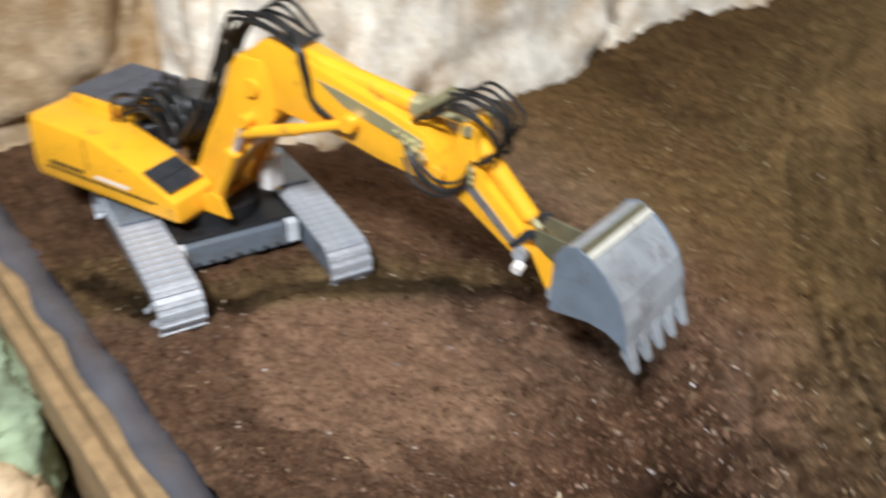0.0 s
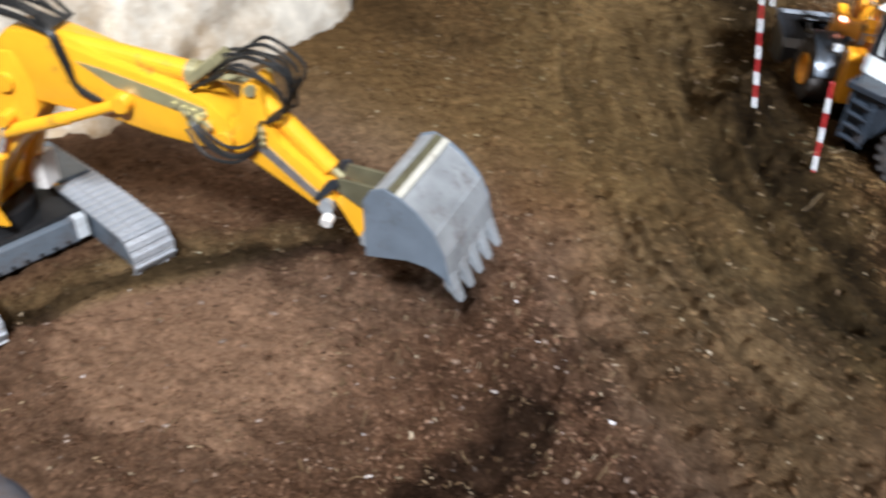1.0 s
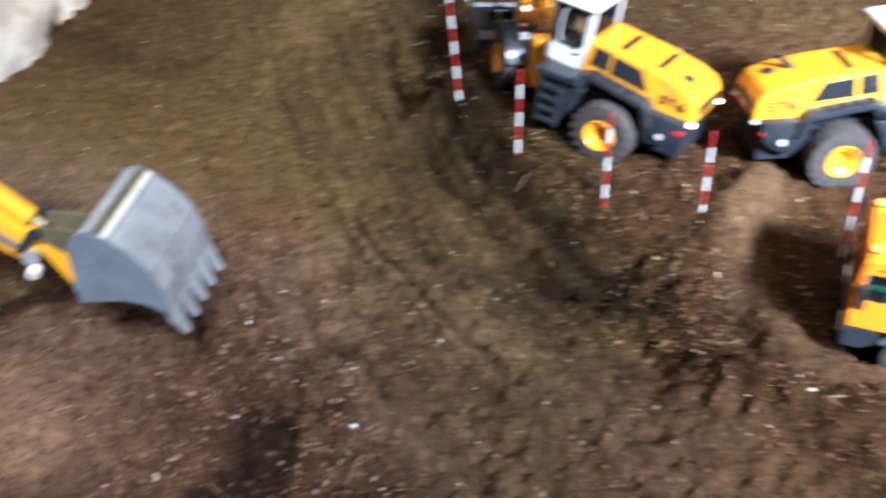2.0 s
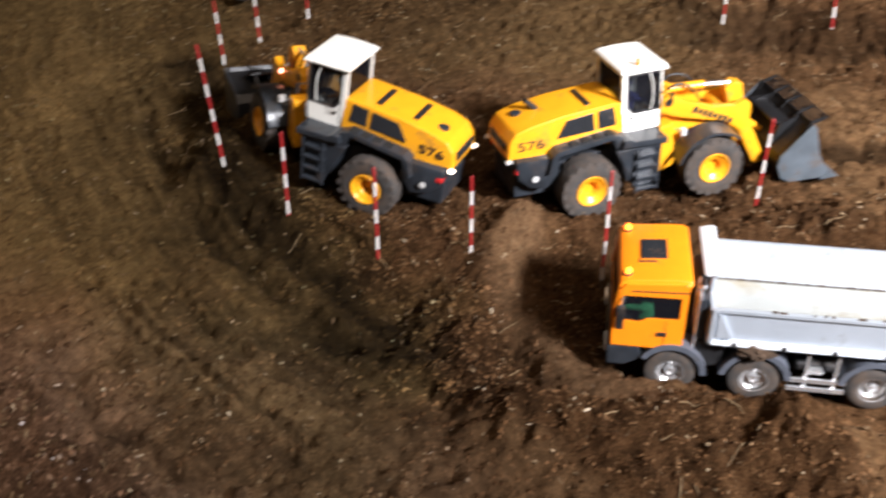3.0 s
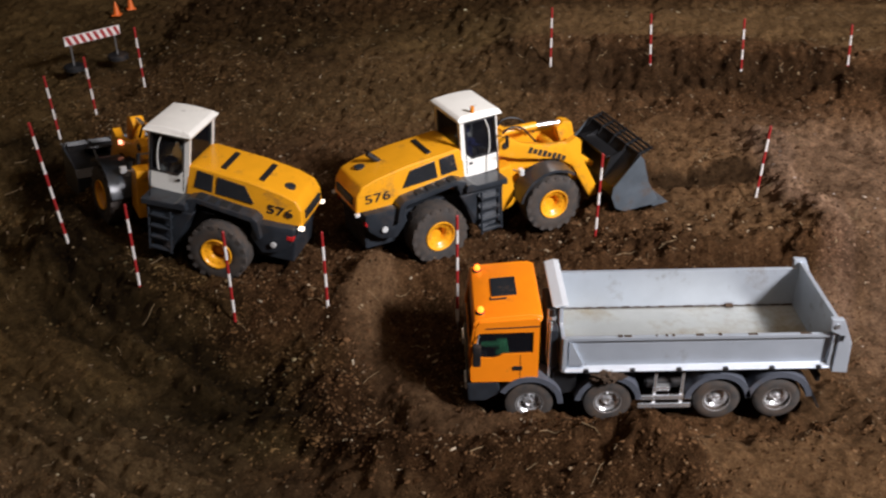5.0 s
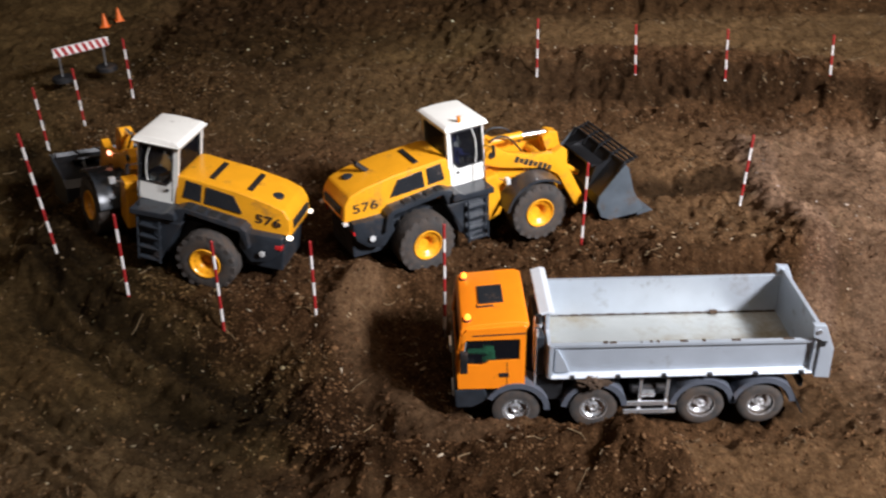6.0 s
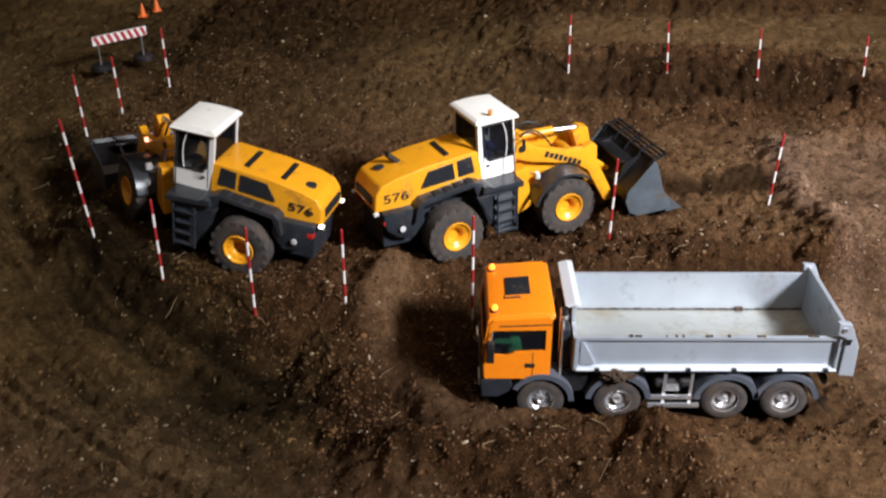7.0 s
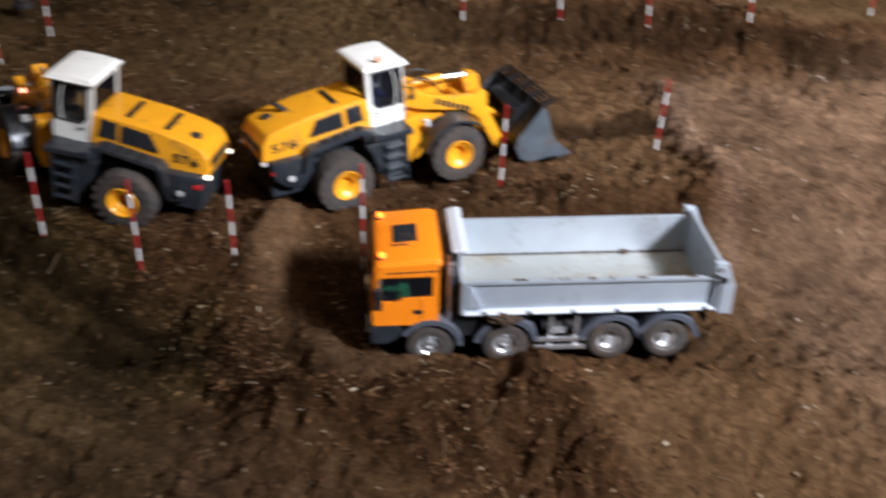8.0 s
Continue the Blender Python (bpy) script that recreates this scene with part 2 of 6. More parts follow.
def lumps(x, y, cell, seed):
    """Domes of uneven clods packed side by side: height 0 to 1, and each clod's own tone."""
    ix, iy = np.floor(x / cell).astype(np.int64), np.floor(y / cell).astype(np.int64)
    best, tone = np.full_like(x, 9.0), np.zeros_like(x)
    for dx in (-1, 0, 1):
        for dy in (-1, 0, 1):
            cx, cy = ix + dx, iy + dy
            px, py = (cx + lattice(cx, cy, seed)) * cell, (cy + lattice(cx, cy, seed + 1)) * cell
            d = np.hypot(x - px, y - py) / cell * (0.8 + 0.9 * lattice(cx, cy, seed + 2))
            near = d < best
            best, tone = np.where(near, d, best), np.where(near, lattice(cx, cy, seed + 3), tone)
    return np.sqrt(np.clip(1 - best ** 2, 0, 1)), tone


def from_line(x, y, pts):
    best = np.full_like(x, 1e9)
    for (ax, ay), (bx, by) in zip(pts, pts[1:]):
        dx, dy = bx - ax, by - ay
        t = np.clip(((x - ax) * dx + (y - ay) * dy) / (dx * dx + dy * dy), 0, 1)
        best = np.minimum(best, np.hypot(x - ax - t * dx, y - ay - t * dy))
    return best


def along_line(x, y, pts):
    """Distance to the left of the line, and the way along it."""
    best, side, way, gone = np.full_like(x, 1e9), np.zeros_like(x), np.zeros_like(x), 0.0
    for (ax, ay), (bx, by) in zip(pts, pts[1:]):
        dx, dy = bx - ax, by - ay
        ln = math.hypot(dx, dy)
        t = np.clip(((x - ax) * dx + (y - ay) * dy) / (ln * ln), 0, 1)
        d = np.hypot(x - ax - t * dx, y - ay - t * dy)
        near = d < best
        best = np.where(near, d, best)
        side = np.where(near, np.sign(dx * (y - ay) - dy * (x - ax)) * d, side)
        way = np.where(near, gone + t * ln, way)
        gone += ln
    return side, way


def streaks(x, y):
    """Drawn-out marks of tyres and of the dragged bucket along the haul lane, -0.5 to 0.5."""
    d, s = along_line(x, y, LANE)
    d = d + 0.025 * vnoise(x, y, 0.22, 101)
    return 0.55 * vnoise(d, s * 0.07, 0.016, 102) + 0.45 * vnoise(d, s * 0.10, 0.034, 103) + 0.35 * vnoise(d, s * 0.16, 0.009, 104)


def bump_at(x, y, cx, cy, sx, sy):
    return np.exp(-((x - cx) / sx) ** 2 - ((y - cy) / sy) ** 2)


LANE = [(-1.75, 1.6), (-1.42, 0.95), (-1.15, 0.55), (-0.94, 0.30), (-0.73, 0.08), (-0.56, -0.06), (-0.30, -0.25), (0.1, -0.5)]
LANE_LOW = [(-1.2, 0.2), (-0.92, -0.04), (-0.74, -0.17), (-0.56, -0.28), (-0.3, -0.45)]
RUT_A = [(-0.915, 0.085), (-0.88, 0.05), (-0.77, -0.04), (-0.66, -0.13), (-0.57, -0.18), (-0.50, -0.24)]
RUT_B = [(-1.15, 0.75), (-0.98, 0.45), (-0.82, 0.26), (-0.66, 0.11), (-0.50, 0.0)]
RUT_D = [(-0.86, 0.13), (-0.74, 0.02), (-0.64, -0.06), (-0.50, -0.13)]
RUT_C = [(-1.0, -0.06), (-0.80, -0.23), (-0.66, -0.32), (-0.45, -0.44)]
SLOPE_FOOT = [(-1.17, 1.07), (-0.95, 0.66), (-0.80, 0.42), (-0.70, 0.27), (-0.56, 0.10), (-0.40, 0.01)]
RIM = [(-0.255, 0.33), (-0.272, 0.26), (-0.252, 0.16), (-0.20, 0.055), (-0.145, -0.03), (-0.03, -0.072), (0.06, -0.080), (0.14, -0.13), (0.185, -0.19), (0.215, -0.28)]
RIDGE = [(0.645, 0.95), (0.612, 0.72), (0.605, 0.60), (0.622, 0.53), (0.615, 0.45), (0.597, 0.365), (0.574, 0.25)]
CREST_X = [-0.4, 0.04, 0.2, 0.48, 0.72, 0.88, 0.95, 1.10, 1.6, 3.0]
CREST_Y = [1.54, 1.49, 1.47, 1.45, 1.42, 1.38, 1.33, 1.22, 1.10, 1.0]
PAD_EDGE = [(-1.68, -0.87), (-1.56, -0.82), (-1.50, -0.72), (-1.46, -0.575), (-1.40, -0.48), (-1.32, -0.385), (-1.24, -0.30)]


def bank_at(x, y, xw, yw):
    """The line of the crest of the far bank, and how far up its face a place lies."""
    yb = np.interp(xw, CREST_X, CREST_Y)
    return yb, ss(-0.29, 0.0, yw - yb + 0.08 * vnoise(x, y, 0.16, 61)) * ss(-0.12, 0.14, xw)


def rise_at(x, y):
    """How far back a place lies towards the slope behind the haul road."""
    return y + 0.05 * np.sin(3 * x) + 0.14 * vnoise(x, y, 0.2, 63) - 0.30 * ss(-0.5, -1.0, x) + 0.20 * ss(-0.3, 0.2, x)


def soil_height(x, y, fine=True):
    """Height of the soil, and how far it is packed and dry."""
    w = 0.03 * vnoise(x, y, 0.16, 3)
    xw, yw = x + w, y + 0.8 * w
    z = np.full_like(x, 0.035)
    # raised ground on which the loaders stand
    edge = yw - 0.245 - 0.5 * np.clip(-0.62 - xw, 0, 1)
    plateau = ss(-0.07, 0.06, xw + 0.955) * ss(-0.075, 0.055, edge)
    z += 0.047 * plateau
    right = ss(-0.4, -0.15, xw) * ss(-0.5, -0.1, y)
    z += 0.025 * right * (1 - plateau)
    # loading bay of the truck, with its rim
    qx, qy = np.abs(xw - 0.55) - 0.74, np.abs(yw - 0.105) - 0.125
    d = np.hypot(np.maximum(qx, 0), np.maximum(qy, 0)) + np.minimum(np.maximum(qx, qy), 0) - 0.06
    floor_in = ss(0.075, -0.02, d)
    z = z * (1 - floor_in) + (-0.004) * floor_in
    crest = np.exp(-(from_line(xw, yw, RIM) / 0.045) ** 2)
    z += 0.046 * crest + 0.028 * np.exp(-(from_line(xw, yw, RIDGE) / 0.045) ** 2)
    z += 0.030 * np.exp(-((yw + 0.17) / 0.08) ** 2) * ss(-0.36, -0.2, xw) * ss(1.3, 0.7, xw)
    z += 0.022 * bump_at(x, y, 0.0, -0.040, 0.055, 0.022)
    z += 0.020 * bump_at(xw, yw, -0.54, 0.08, 0.035, 0.05)
    z += 0.03 * bump_at(x, y, 0.42, 0.40, 0.3, 0.06) + 0.03 * bump_at(x, y, 0.66, 0.46, 0.14, 0.14)
    # dug hollows
    z -= 0.034 * bump_at(xw, yw, -0.46, 0.09, 0.10, 0.10) + 0.02 * bump_at(xw, yw, -0.60, 0.02, 0.1, 0.08)
    z -= 0.05 * bump_at(xw, yw, -0.77, -0.51, 0.06, 0.07) + 0.03 * bump_at(xw, yw, 0.43, 0.725, 0.17, 0.045)
    z -= 0.022 * bump_at(x, y, -0.05, 0.5, 0.30, 0.16) + 0.018 * bump_at(x, y, -0.55, 0.42, 0.15, 0.12)
    z += 0.024 * bump_at(x, y, -0.99, 1.15, 0.10, 0.09) + 0.024 * bump_at(x, y, -1.10, 1.50, 0.14, 0.10)
    z += 0.022 * bump_at(x, y, -0.84, 0.55, 0.12, 0.14) + 0.03 * bump_at(x, y, -1.06, 1.02, 0.09, 0.10) - 0.016 * bump_at(x, y, -0.12, 0.40, 0.1, 0.06)
    # bank of the far haul road
    yb, bank = bank_at(x, y, xw, yw)
    z += 0.066 * bank - 0.02 * ss(0.30, 0.1, np.abs(yw - yb + 0.32)) * ss(0.0, 0.3, xw)
    z += 0.22 * ss(1.98, 2.65, rise_at(x, y)) + 0.1 * ss(2.6, 3.6, y)
    # heap against the rock, and slope behind it
    z += 0.09 * bump_at(x, y, -1.95, 0.75, 0.24, 0.25) + 0.14 * bump_at(x, y, -2.05, 1.3, 0.3, 0.4) + 0.045 * bump_at(x, y, -1.62, 0.13, 0.24, 0.22)
    # ruts
    la, lb = from_line(x + 0.5 * w, y + 0.5 * w, LANE), from_line(x + 0.5 * w, y + 0.5 * w, LANE_LOW)
    lane = ss(0.115, 0.065, la) + 0.8 * ss(0.075, 0.045, lb)
    drag = ss(0.30, 0.12, la) * ss(-0.25, -0.5, x)
    z += 0.020 * drag * streaks(x, y)
    face = bank * (1 - bank) * 4
    flat = bump_at(xw, yw, -1.27, -0.60, 0.27, 0.20) + 0.9 * bump_at(xw, yw, -1.45, 0.0, 0.28, 0.22)
    road = ss(0.0, 0.06, yw - yb) * ss(1.82, 1.66, yw) * ss(-0.3, 0.2, xw)
    bay = floor_in * ss(0.2, 0.6, xw)
    packed = 0.85 * crest * ss(0.12, -0.05, x) + 0.40 * ss(0.60, 0.72, xw) * ss(1.0, 0.7, y) + 0.35 * ss(-0.85, -1.1, xw)
    packed += 0.85 * ss(0.02, 0.10, xw - np.interp(yw, [-0.5, -0.28, -0.19, -0.13, -0.08], [0.24, 0.215, 0.185, 0.15, 0.30])) * ss(-0.05, -0.12, yw) + 0.7 * bump_at(xw, yw, -0.25, 1.25, 0.55, 0.4)
    packed += 0.55 * ss(0.2, 0.4, xw) * ss(0.34, 0.46, yw) * ss(1.15, 0.95, yw)
    packed += 0.62 * lane + 0.4 * drag + 0.85 * ss(0.36, 0.56, flat + 0.25 * vnoise(x, y, 0.06, 82)) + 0.8 * road + 0.5 * bay + 0.45 * bump_at(x, y, -1.6, 0.12, 0.3, 0.26)
    packed = np.clip(packed, 0, 1)
    for rut, depth, wide in ((RUT_A, 0.014, 0.0065), (RUT_B, 0.012, 0.018), (RUT_C, 0.012, 0.014), (RUT_D, 0.009, 0.009)):
        dd = from_line(x + 0.5 * w, y + 0.5 * w, rut)
        packed = np.maximum(packed, 0.85 * np.exp(-(dd / (3.5 * wide)) ** 2))
        z += -depth * np.exp(-(dd / wide) ** 2) + 0.35 * depth * np.exp(-((dd - 2 * wide) / wide) ** 2)
    if fine:
        rough = (1 - 0.55 * packed) * (1 + 0.15 * face + 1.6 * bump_at(x, y, -0.88, -0.36, 0.24, 0.22) + 0.6 * bump_at(x, y, -1.66, 0.46, 0.22, 0.12) + 0.25 * np.exp(-((yw + 0.14) / 0.12) ** 2) * ss(-0.3, -0.1, xw))
        dug = np.clip(bump_at(x, y, -0.92, -0.34, 0.30, 0.24) + 0.5 * bump_at(x, y, -1.30, -0.18, 0.30, 0.10), 0, 1)
        z += dug * (0.026 * vnoise(x, y, 0.055, 17) + 0.018 * vnoise(x, y, 0.028, 18))
        z += 0.85 * ss(0.45, 0.7, x) * ss(-0.5, -0.2, y) * ss(1.1, 0.9, y) * (0.024 * vnoise(x + 0.6 * y, y - 0.2 * x, 0.075, 19) + 0.014 * vnoise(x, y, 0.032, 20))
        z += ss(0.52, 0.68, x) * ss(-0.5, -0.2, y) * ss(1.15, 0.95, y) * (0.020 * vnoise(0.2 * (x - y), x + y, 0.05, 24) + 0.013 * vnoise(0.25 * (x - y), x + y, 0.022, 25))
        z += (0.8 * face + ss(2.0, 2.2, rise_at(x, y))) * (0.026 * vnoise(x + 0.2 * w, 0.3 * y, 0.032, 22) + 0.014 * vnoise(x, 0.4 * y, 0.015, 23)) * ss(-0.05, 0.1, x)
        coarse = np.clip(0.6 + 2.2 * vnoise(x, y, 0.2, 16), 0.15, 1.2)
        big, _ = lumps(x + 0.016 * vnoise(x, y, 0.012, 71), y + 0.016 * vnoise(x, y, 0.012, 72), 0.030, 31)
        small, _ = lumps(x + 0.008 * vnoise(x, y, 0.007, 73), y + 0.008 * vnoise(x, y, 0.007, 74), 0.0155, 41)
        z += rough * coarse * (0.008 * big + 0.006 * small - 0.007)
        z += rough * (0.022 * vnoise(x, y, 0.11, 11) + 0.014 * vnoise(x, y, 0.045, 12))
        z += rough * (0.014 * vnoise(x, y, 0.021, 13) + 0.009 * vnoise(x, y, 0.0105, 14)) * (0.7 + 1.2 * (vnoise(x, y, 0.25, 15) + 0.5))
    return z, packed


def damp_and_shade(x, y):
    """Where the soil is darker: freshly dug and still moist, with some shade painted in."""
    w = 0.05 * vnoise(x, y, 0.09, 51) + 0.03 * vnoise(x, y, 0.03, 52)
    xw, yw = x + w, y + w
    d = 1.1 * ss(0.062, 0.025, from_line(x + 0.5 * w, y + 0.5 * w, [(-0.80, -0.64), (-0.785, -0.53), (-0.765, -0.46)])) + 0.42 * bump_at(xw, yw, -0.46, 0.08, 0.13, 0.12)
    # Painted shade here: patch right of the loader bucket, plateau slope and ruts.
    d += 1.3 * np.exp(-(from_line(x + 0.4 * w, y + 0.4 * w, PAD_EDGE) / 0.028) ** 2) + 0.75 * np.exp(-(from_line(xw, yw, SLOPE_FOOT) / 0.062) ** 2) + 1.5 * bump_at(xw, yw, 0.46, 0.735, 0.15, 0.034) + 0.3 * bump_at(xw, yw, -0.70, -0.25, 0.06, 0.09) + 0.55 * np.exp(-(from_line(x + 0.2 * w, y + 0.2 * w, RUT_A) / 0.007) ** 2) + 0.42 * np.exp(-(from_line(x + 0.3 * w, y + 0.3 * w, RUT_D) / 0.009) ** 2) + 0.40 * np.exp(-(from_line(x + 0.3 * w, y + 0.3 * w, RUT_B) / 0.014) ** 2) + 0.42 * np.exp(-(from_line(x + 0.3 * w, y + 0.3 * w, RUT_C) / 0.012) ** 2) + 0.5 * bump_at(xw, yw, -0.80, 0.40, 0.22, 0.34) + 0.5 * bump_at(xw, yw, -1.22, 0.85, 0.16, 0.35) + 0.15 * bump_at(xw, yw, -0.55, -0.12, 0.22, 0.2)
    # The term near x -0.16 paints in shade beside the truck cab.
    d += 0.7 * bump_at(xw, yw, -1.75, -0.15, 0.12, 0.10) + 0.45 * bump_at(xw, yw, -0.16, 0.2, 0.05, 0.1)
    d += 0.5 * bump_at(xw, yw, -1.68, 0.46, 0.22, 0.10) + 0.15 * bump_at(xw, yw, -0.02, -0.20, 0.15, 0.09)
    d += 0.4 * ss(1.98, 2.15, rise_at(x, y)) + 0.48 * ss(0.08, 0.28, vnoise(x, y, 0.065, 55)) * np.clip(bump_at(x, y, -0.92, -0.30, 0.28, 0.20) + 0.6 * bump_at(x, y, -1.3, -0.2, 0.3, 0.12), 0, 1)
    # Darker band up the face of the far bank.
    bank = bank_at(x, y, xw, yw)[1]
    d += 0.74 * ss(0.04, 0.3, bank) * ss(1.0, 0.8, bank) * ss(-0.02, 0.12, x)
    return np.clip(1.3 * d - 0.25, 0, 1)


def loam_lit_at(x, y):
    """Where paler, greyer loamy earth was tipped, at the digging end of the bed; also paints light onto the ridge and
    lightens the right end.
    """
    w = 0.10 * vnoise(x, y, 0.15, 91) + 0.05 * vnoise(x, y, 0.05, 92)
    d = -0.6 * (x + w + 0.6) - 0.8 * (y + w + 0.35)
    off_pad = ss(0.0, 0.05, -1.40 - x + 0.55 * (y + 0.6)) * ss(-0.2, -0.35, y)
    return np.clip(ss(-0.08, 0.14, d) * ss(0.2, -0.15, y) * (1 - 0.8 * off_pad) + 0.18 * ss(0.06, 0.03, from_line(x + 0.2 * w, y + 0.2 * w, RIM[:6])) + 0.7 * ss(0.05, 0.02, from_line(x + 0.2 * w, y + 0.2 * w, RIDGE)) + 0.35 * ss(0.0, -0.2, x + y + 0.45 + w) * ss(0.1, -0.1, y + w) + 0.65 * ss(0.50, 0.68, x + w) * ss(-0.45, -0.1, y + w) * ss(1.2, 0.9, y), 0, 1)


def clayness(x, y):
    """Where yellowish clay is trodden into the haul lane and the ground behind it."""
    w = 0.12 * vnoise(x, y, 0.18, 93) + 0.05 * vnoise(x, y, 0.05, 94)
    lane = ss(0.34, 0.10, from_line(x + w, y + w, LANE)) * (0.75 + 0.25 * ss(-0.72, -0.98, x)) * ss(-0.28, -0.5, x) + 0.9 * ss(0.16, 0.06, from_line(x + w, y + w, SLOPE_FOOT))
    yb = np.interp(x, CREST_X, CREST_Y)
    pad = ss(0.13, 0.05, from_line(x + 0.4 * w, y + 0.4 * w, PAD_EDGE)) * ss(0.0, 0.05, -1.40 - x + 0.55 * (y + 0.6))
    return np.clip(lane + pad + 0.8 * ss(-1.0, -1.3, x + w) * ss(-0.2, 0.1, y) + 0.5 * ss(0.85, 1.1, y + w) * ss(0.25, -0.05, x) + 0.35 * ss(0.0, 0.08, y + 0.4 * w - yb) * ss(2.1, 1.8, y), 0, 1)


def soil_at(x, y, fine=False):
    z, _ = soil_height(np.array([float(x)]), np.array([float(y)]), fine)
    return float(z[0])


def soil_shift(nt, colour):
    """Paler and greyer on loamy earth and on painted lit ground, more yellow where the clay is."""
    for name, tint in (("loam_lit", (1.32, 1.46, 1.97)), ("clay", (1.03, 1.17, 1.00))):
        at = nt.nodes.new("ShaderNodeAttribute")
        at.attribute_name = name
        k = nt.nodes.new("ShaderNodeMix")
        k.data_type = "RGBA"
        k.inputs["A"].default_value, k.inputs["B"].default_value = (1, 1, 1, 1), (*tint, 1)
        nt.links.new(at.outputs["Fac"], k.inputs["Factor"])
        m = nt.nodes.new("ShaderNodeVectorMath")
        m.operation = "MULTIPLY"
        nt.links.new(colour, m.inputs[0])
        nt.links.new(k.outputs["Result"], m.inputs[1])
        colour = m.outputs["Vector"]
    return colour


def soil_material():
    m = bpy.data.materials.new("damp_garden_soil")
    m.use_nodes = True
    nt = m.node_tree
    b = nt.nodes["Principled BSDF"]
    tc = nt.nodes.new("ShaderNodeTexCoord")

    def noise_node(scale, detail, rough=0.6):
        n = nt.nodes.new("ShaderNodeTexNoise")
        n.inputs["Scale"].default_value, n.inputs["Detail"].default_value, n.inputs["Roughness"].default_value = scale, detail, rough
        nt.links.new(tc.outputs["Object"], n.inputs["Vector"])
        return n

    def ramp(src, stops):
        r = nt.nodes.new("ShaderNodeValToRGB")
        while len(r.color_ramp.elements) < len(stops):
            r.color_ramp.elements.new(0.5)
        for e, (p, c) in zip(r.color_ramp.elements, stops):
            e.position, e.color = p, (*c, 1)
        nt.links.new(src, r.inputs["Fac"])
        return r.outputs["Color"]

    def mix(fac, a, c, mode="MIX"):
        x = nt.nodes.new("ShaderNodeMix")
        x.data_type, x.blend_type = "RGBA", mode
        if isinstance(fac, float):
            x.inputs["Factor"].default_value = fac
        else:
            nt.links.new(fac, x.inputs["Factor"])
        nt.links.new(a, x.inputs["A"])
        nt.links.new(c, x.inputs["B"])
        return x.outputs["Result"]

    grain = noise_node(240, 9, 0.8).outputs["Fac"]
    patch = noise_node(5.5, 6, 0.65).outputs["Fac"]
    dark = ramp(grain, [(0.32, (0.0175, 0.0078, 0.0031)), (0.5, (0.056, 0.0268, 0.0110)), (0.64, (0.115, 0.060, 0.0265)), (0.76, (0.26, 0.17, 0.095))])
    dry = ramp(grain, [(0.30, (0.063, 0.0325, 0.0140)), (0.55, (0.134, 0.074, 0.0335)), (0.8, (0.27, 0.175, 0.095))])
    at = nt.nodes.new("ShaderNodeAttribute")
    at.attribute_name = "packed"
    add = nt.nodes.new("ShaderNodeMath")
    add.operation = "MULTIPLY_ADD"
    nt.links.new(patch, add.inputs[0])
    add.inputs[1].default_value = 0.8
    nt.links.new(at.outputs["Fac"], add.inputs[2])
    fac = ramp(add.outputs[0], [(0.42, (0, 0, 0)), (1.0, (1, 1, 1))])
    def attr(name):
        n = nt.nodes.new("ShaderNodeAttribute")
        n.attribute_name = name
        return n.outputs["Fac"]

    def remap(src, a, c, d0, d1):
        n = nt.nodes.new("ShaderNodeMapRange")
        n.inputs["From Min"].default_value, n.inputs["From Max"].default_value = a, c
        n.inputs["To Min"].default_value, n.inputs["To Max"].default_value = d0, d1
        nt.links.new(src, n.inputs["Value"])
        return n.outputs["Result"]

    def times(a, c):
        n = nt.nodes.new("ShaderNodeMath")
        n.operation = "MULTIPLY"
        nt.links.new(a, n.inputs[0])
        nt.links.new(c, n.inputs[1])
        return n.outputs[0]

    value = times(remap(attr("tone"), 0.0, 1.0, 0.33, 1.38), remap(noise_node(38, 5, 0.7).outputs["Fac"], 0.3, 0.7, 0.72, 1.28))
    value = times(value, remap(noise_node(100, 3, 0.6).outputs["Fac"], 0.36, 0.66, 0.78, 1.26))
    # Darker on moist soil and in the painted shade.
    value = times(value, remap(attr("damp_shade"), 0, 1, 1.0, 0.30))
    scaled = nt.nodes.new("ShaderNodeVectorMath")
    scaled.operation = "SCALE"
    nt.links.new(mix(fac, dark, dry), scaled.inputs[0])
    nt.links.new(value, scaled.inputs["Scale"])
    nt.links.new(soil_shift(nt, scaled.outputs["Vector"]), b.inputs["Base Color"])
    b.inputs["Roughness"].default_value = 0.9
    b.inputs["Specular IOR Level"].default_value = 0.04
    bp = nt.nodes.new("ShaderNodeBump")
    bp.inputs["Strength"].default_value, bp.inputs["Distance"].default_value = 1.0, 0.006
    nt.links.new(noise_node(320, 7, 0.75).outputs["Fac"], bp.inputs["Height"])
    nt.links.new(bp.outputs["Normal"], b.inputs["Normal"])
    return m


SOIL = soil_material()


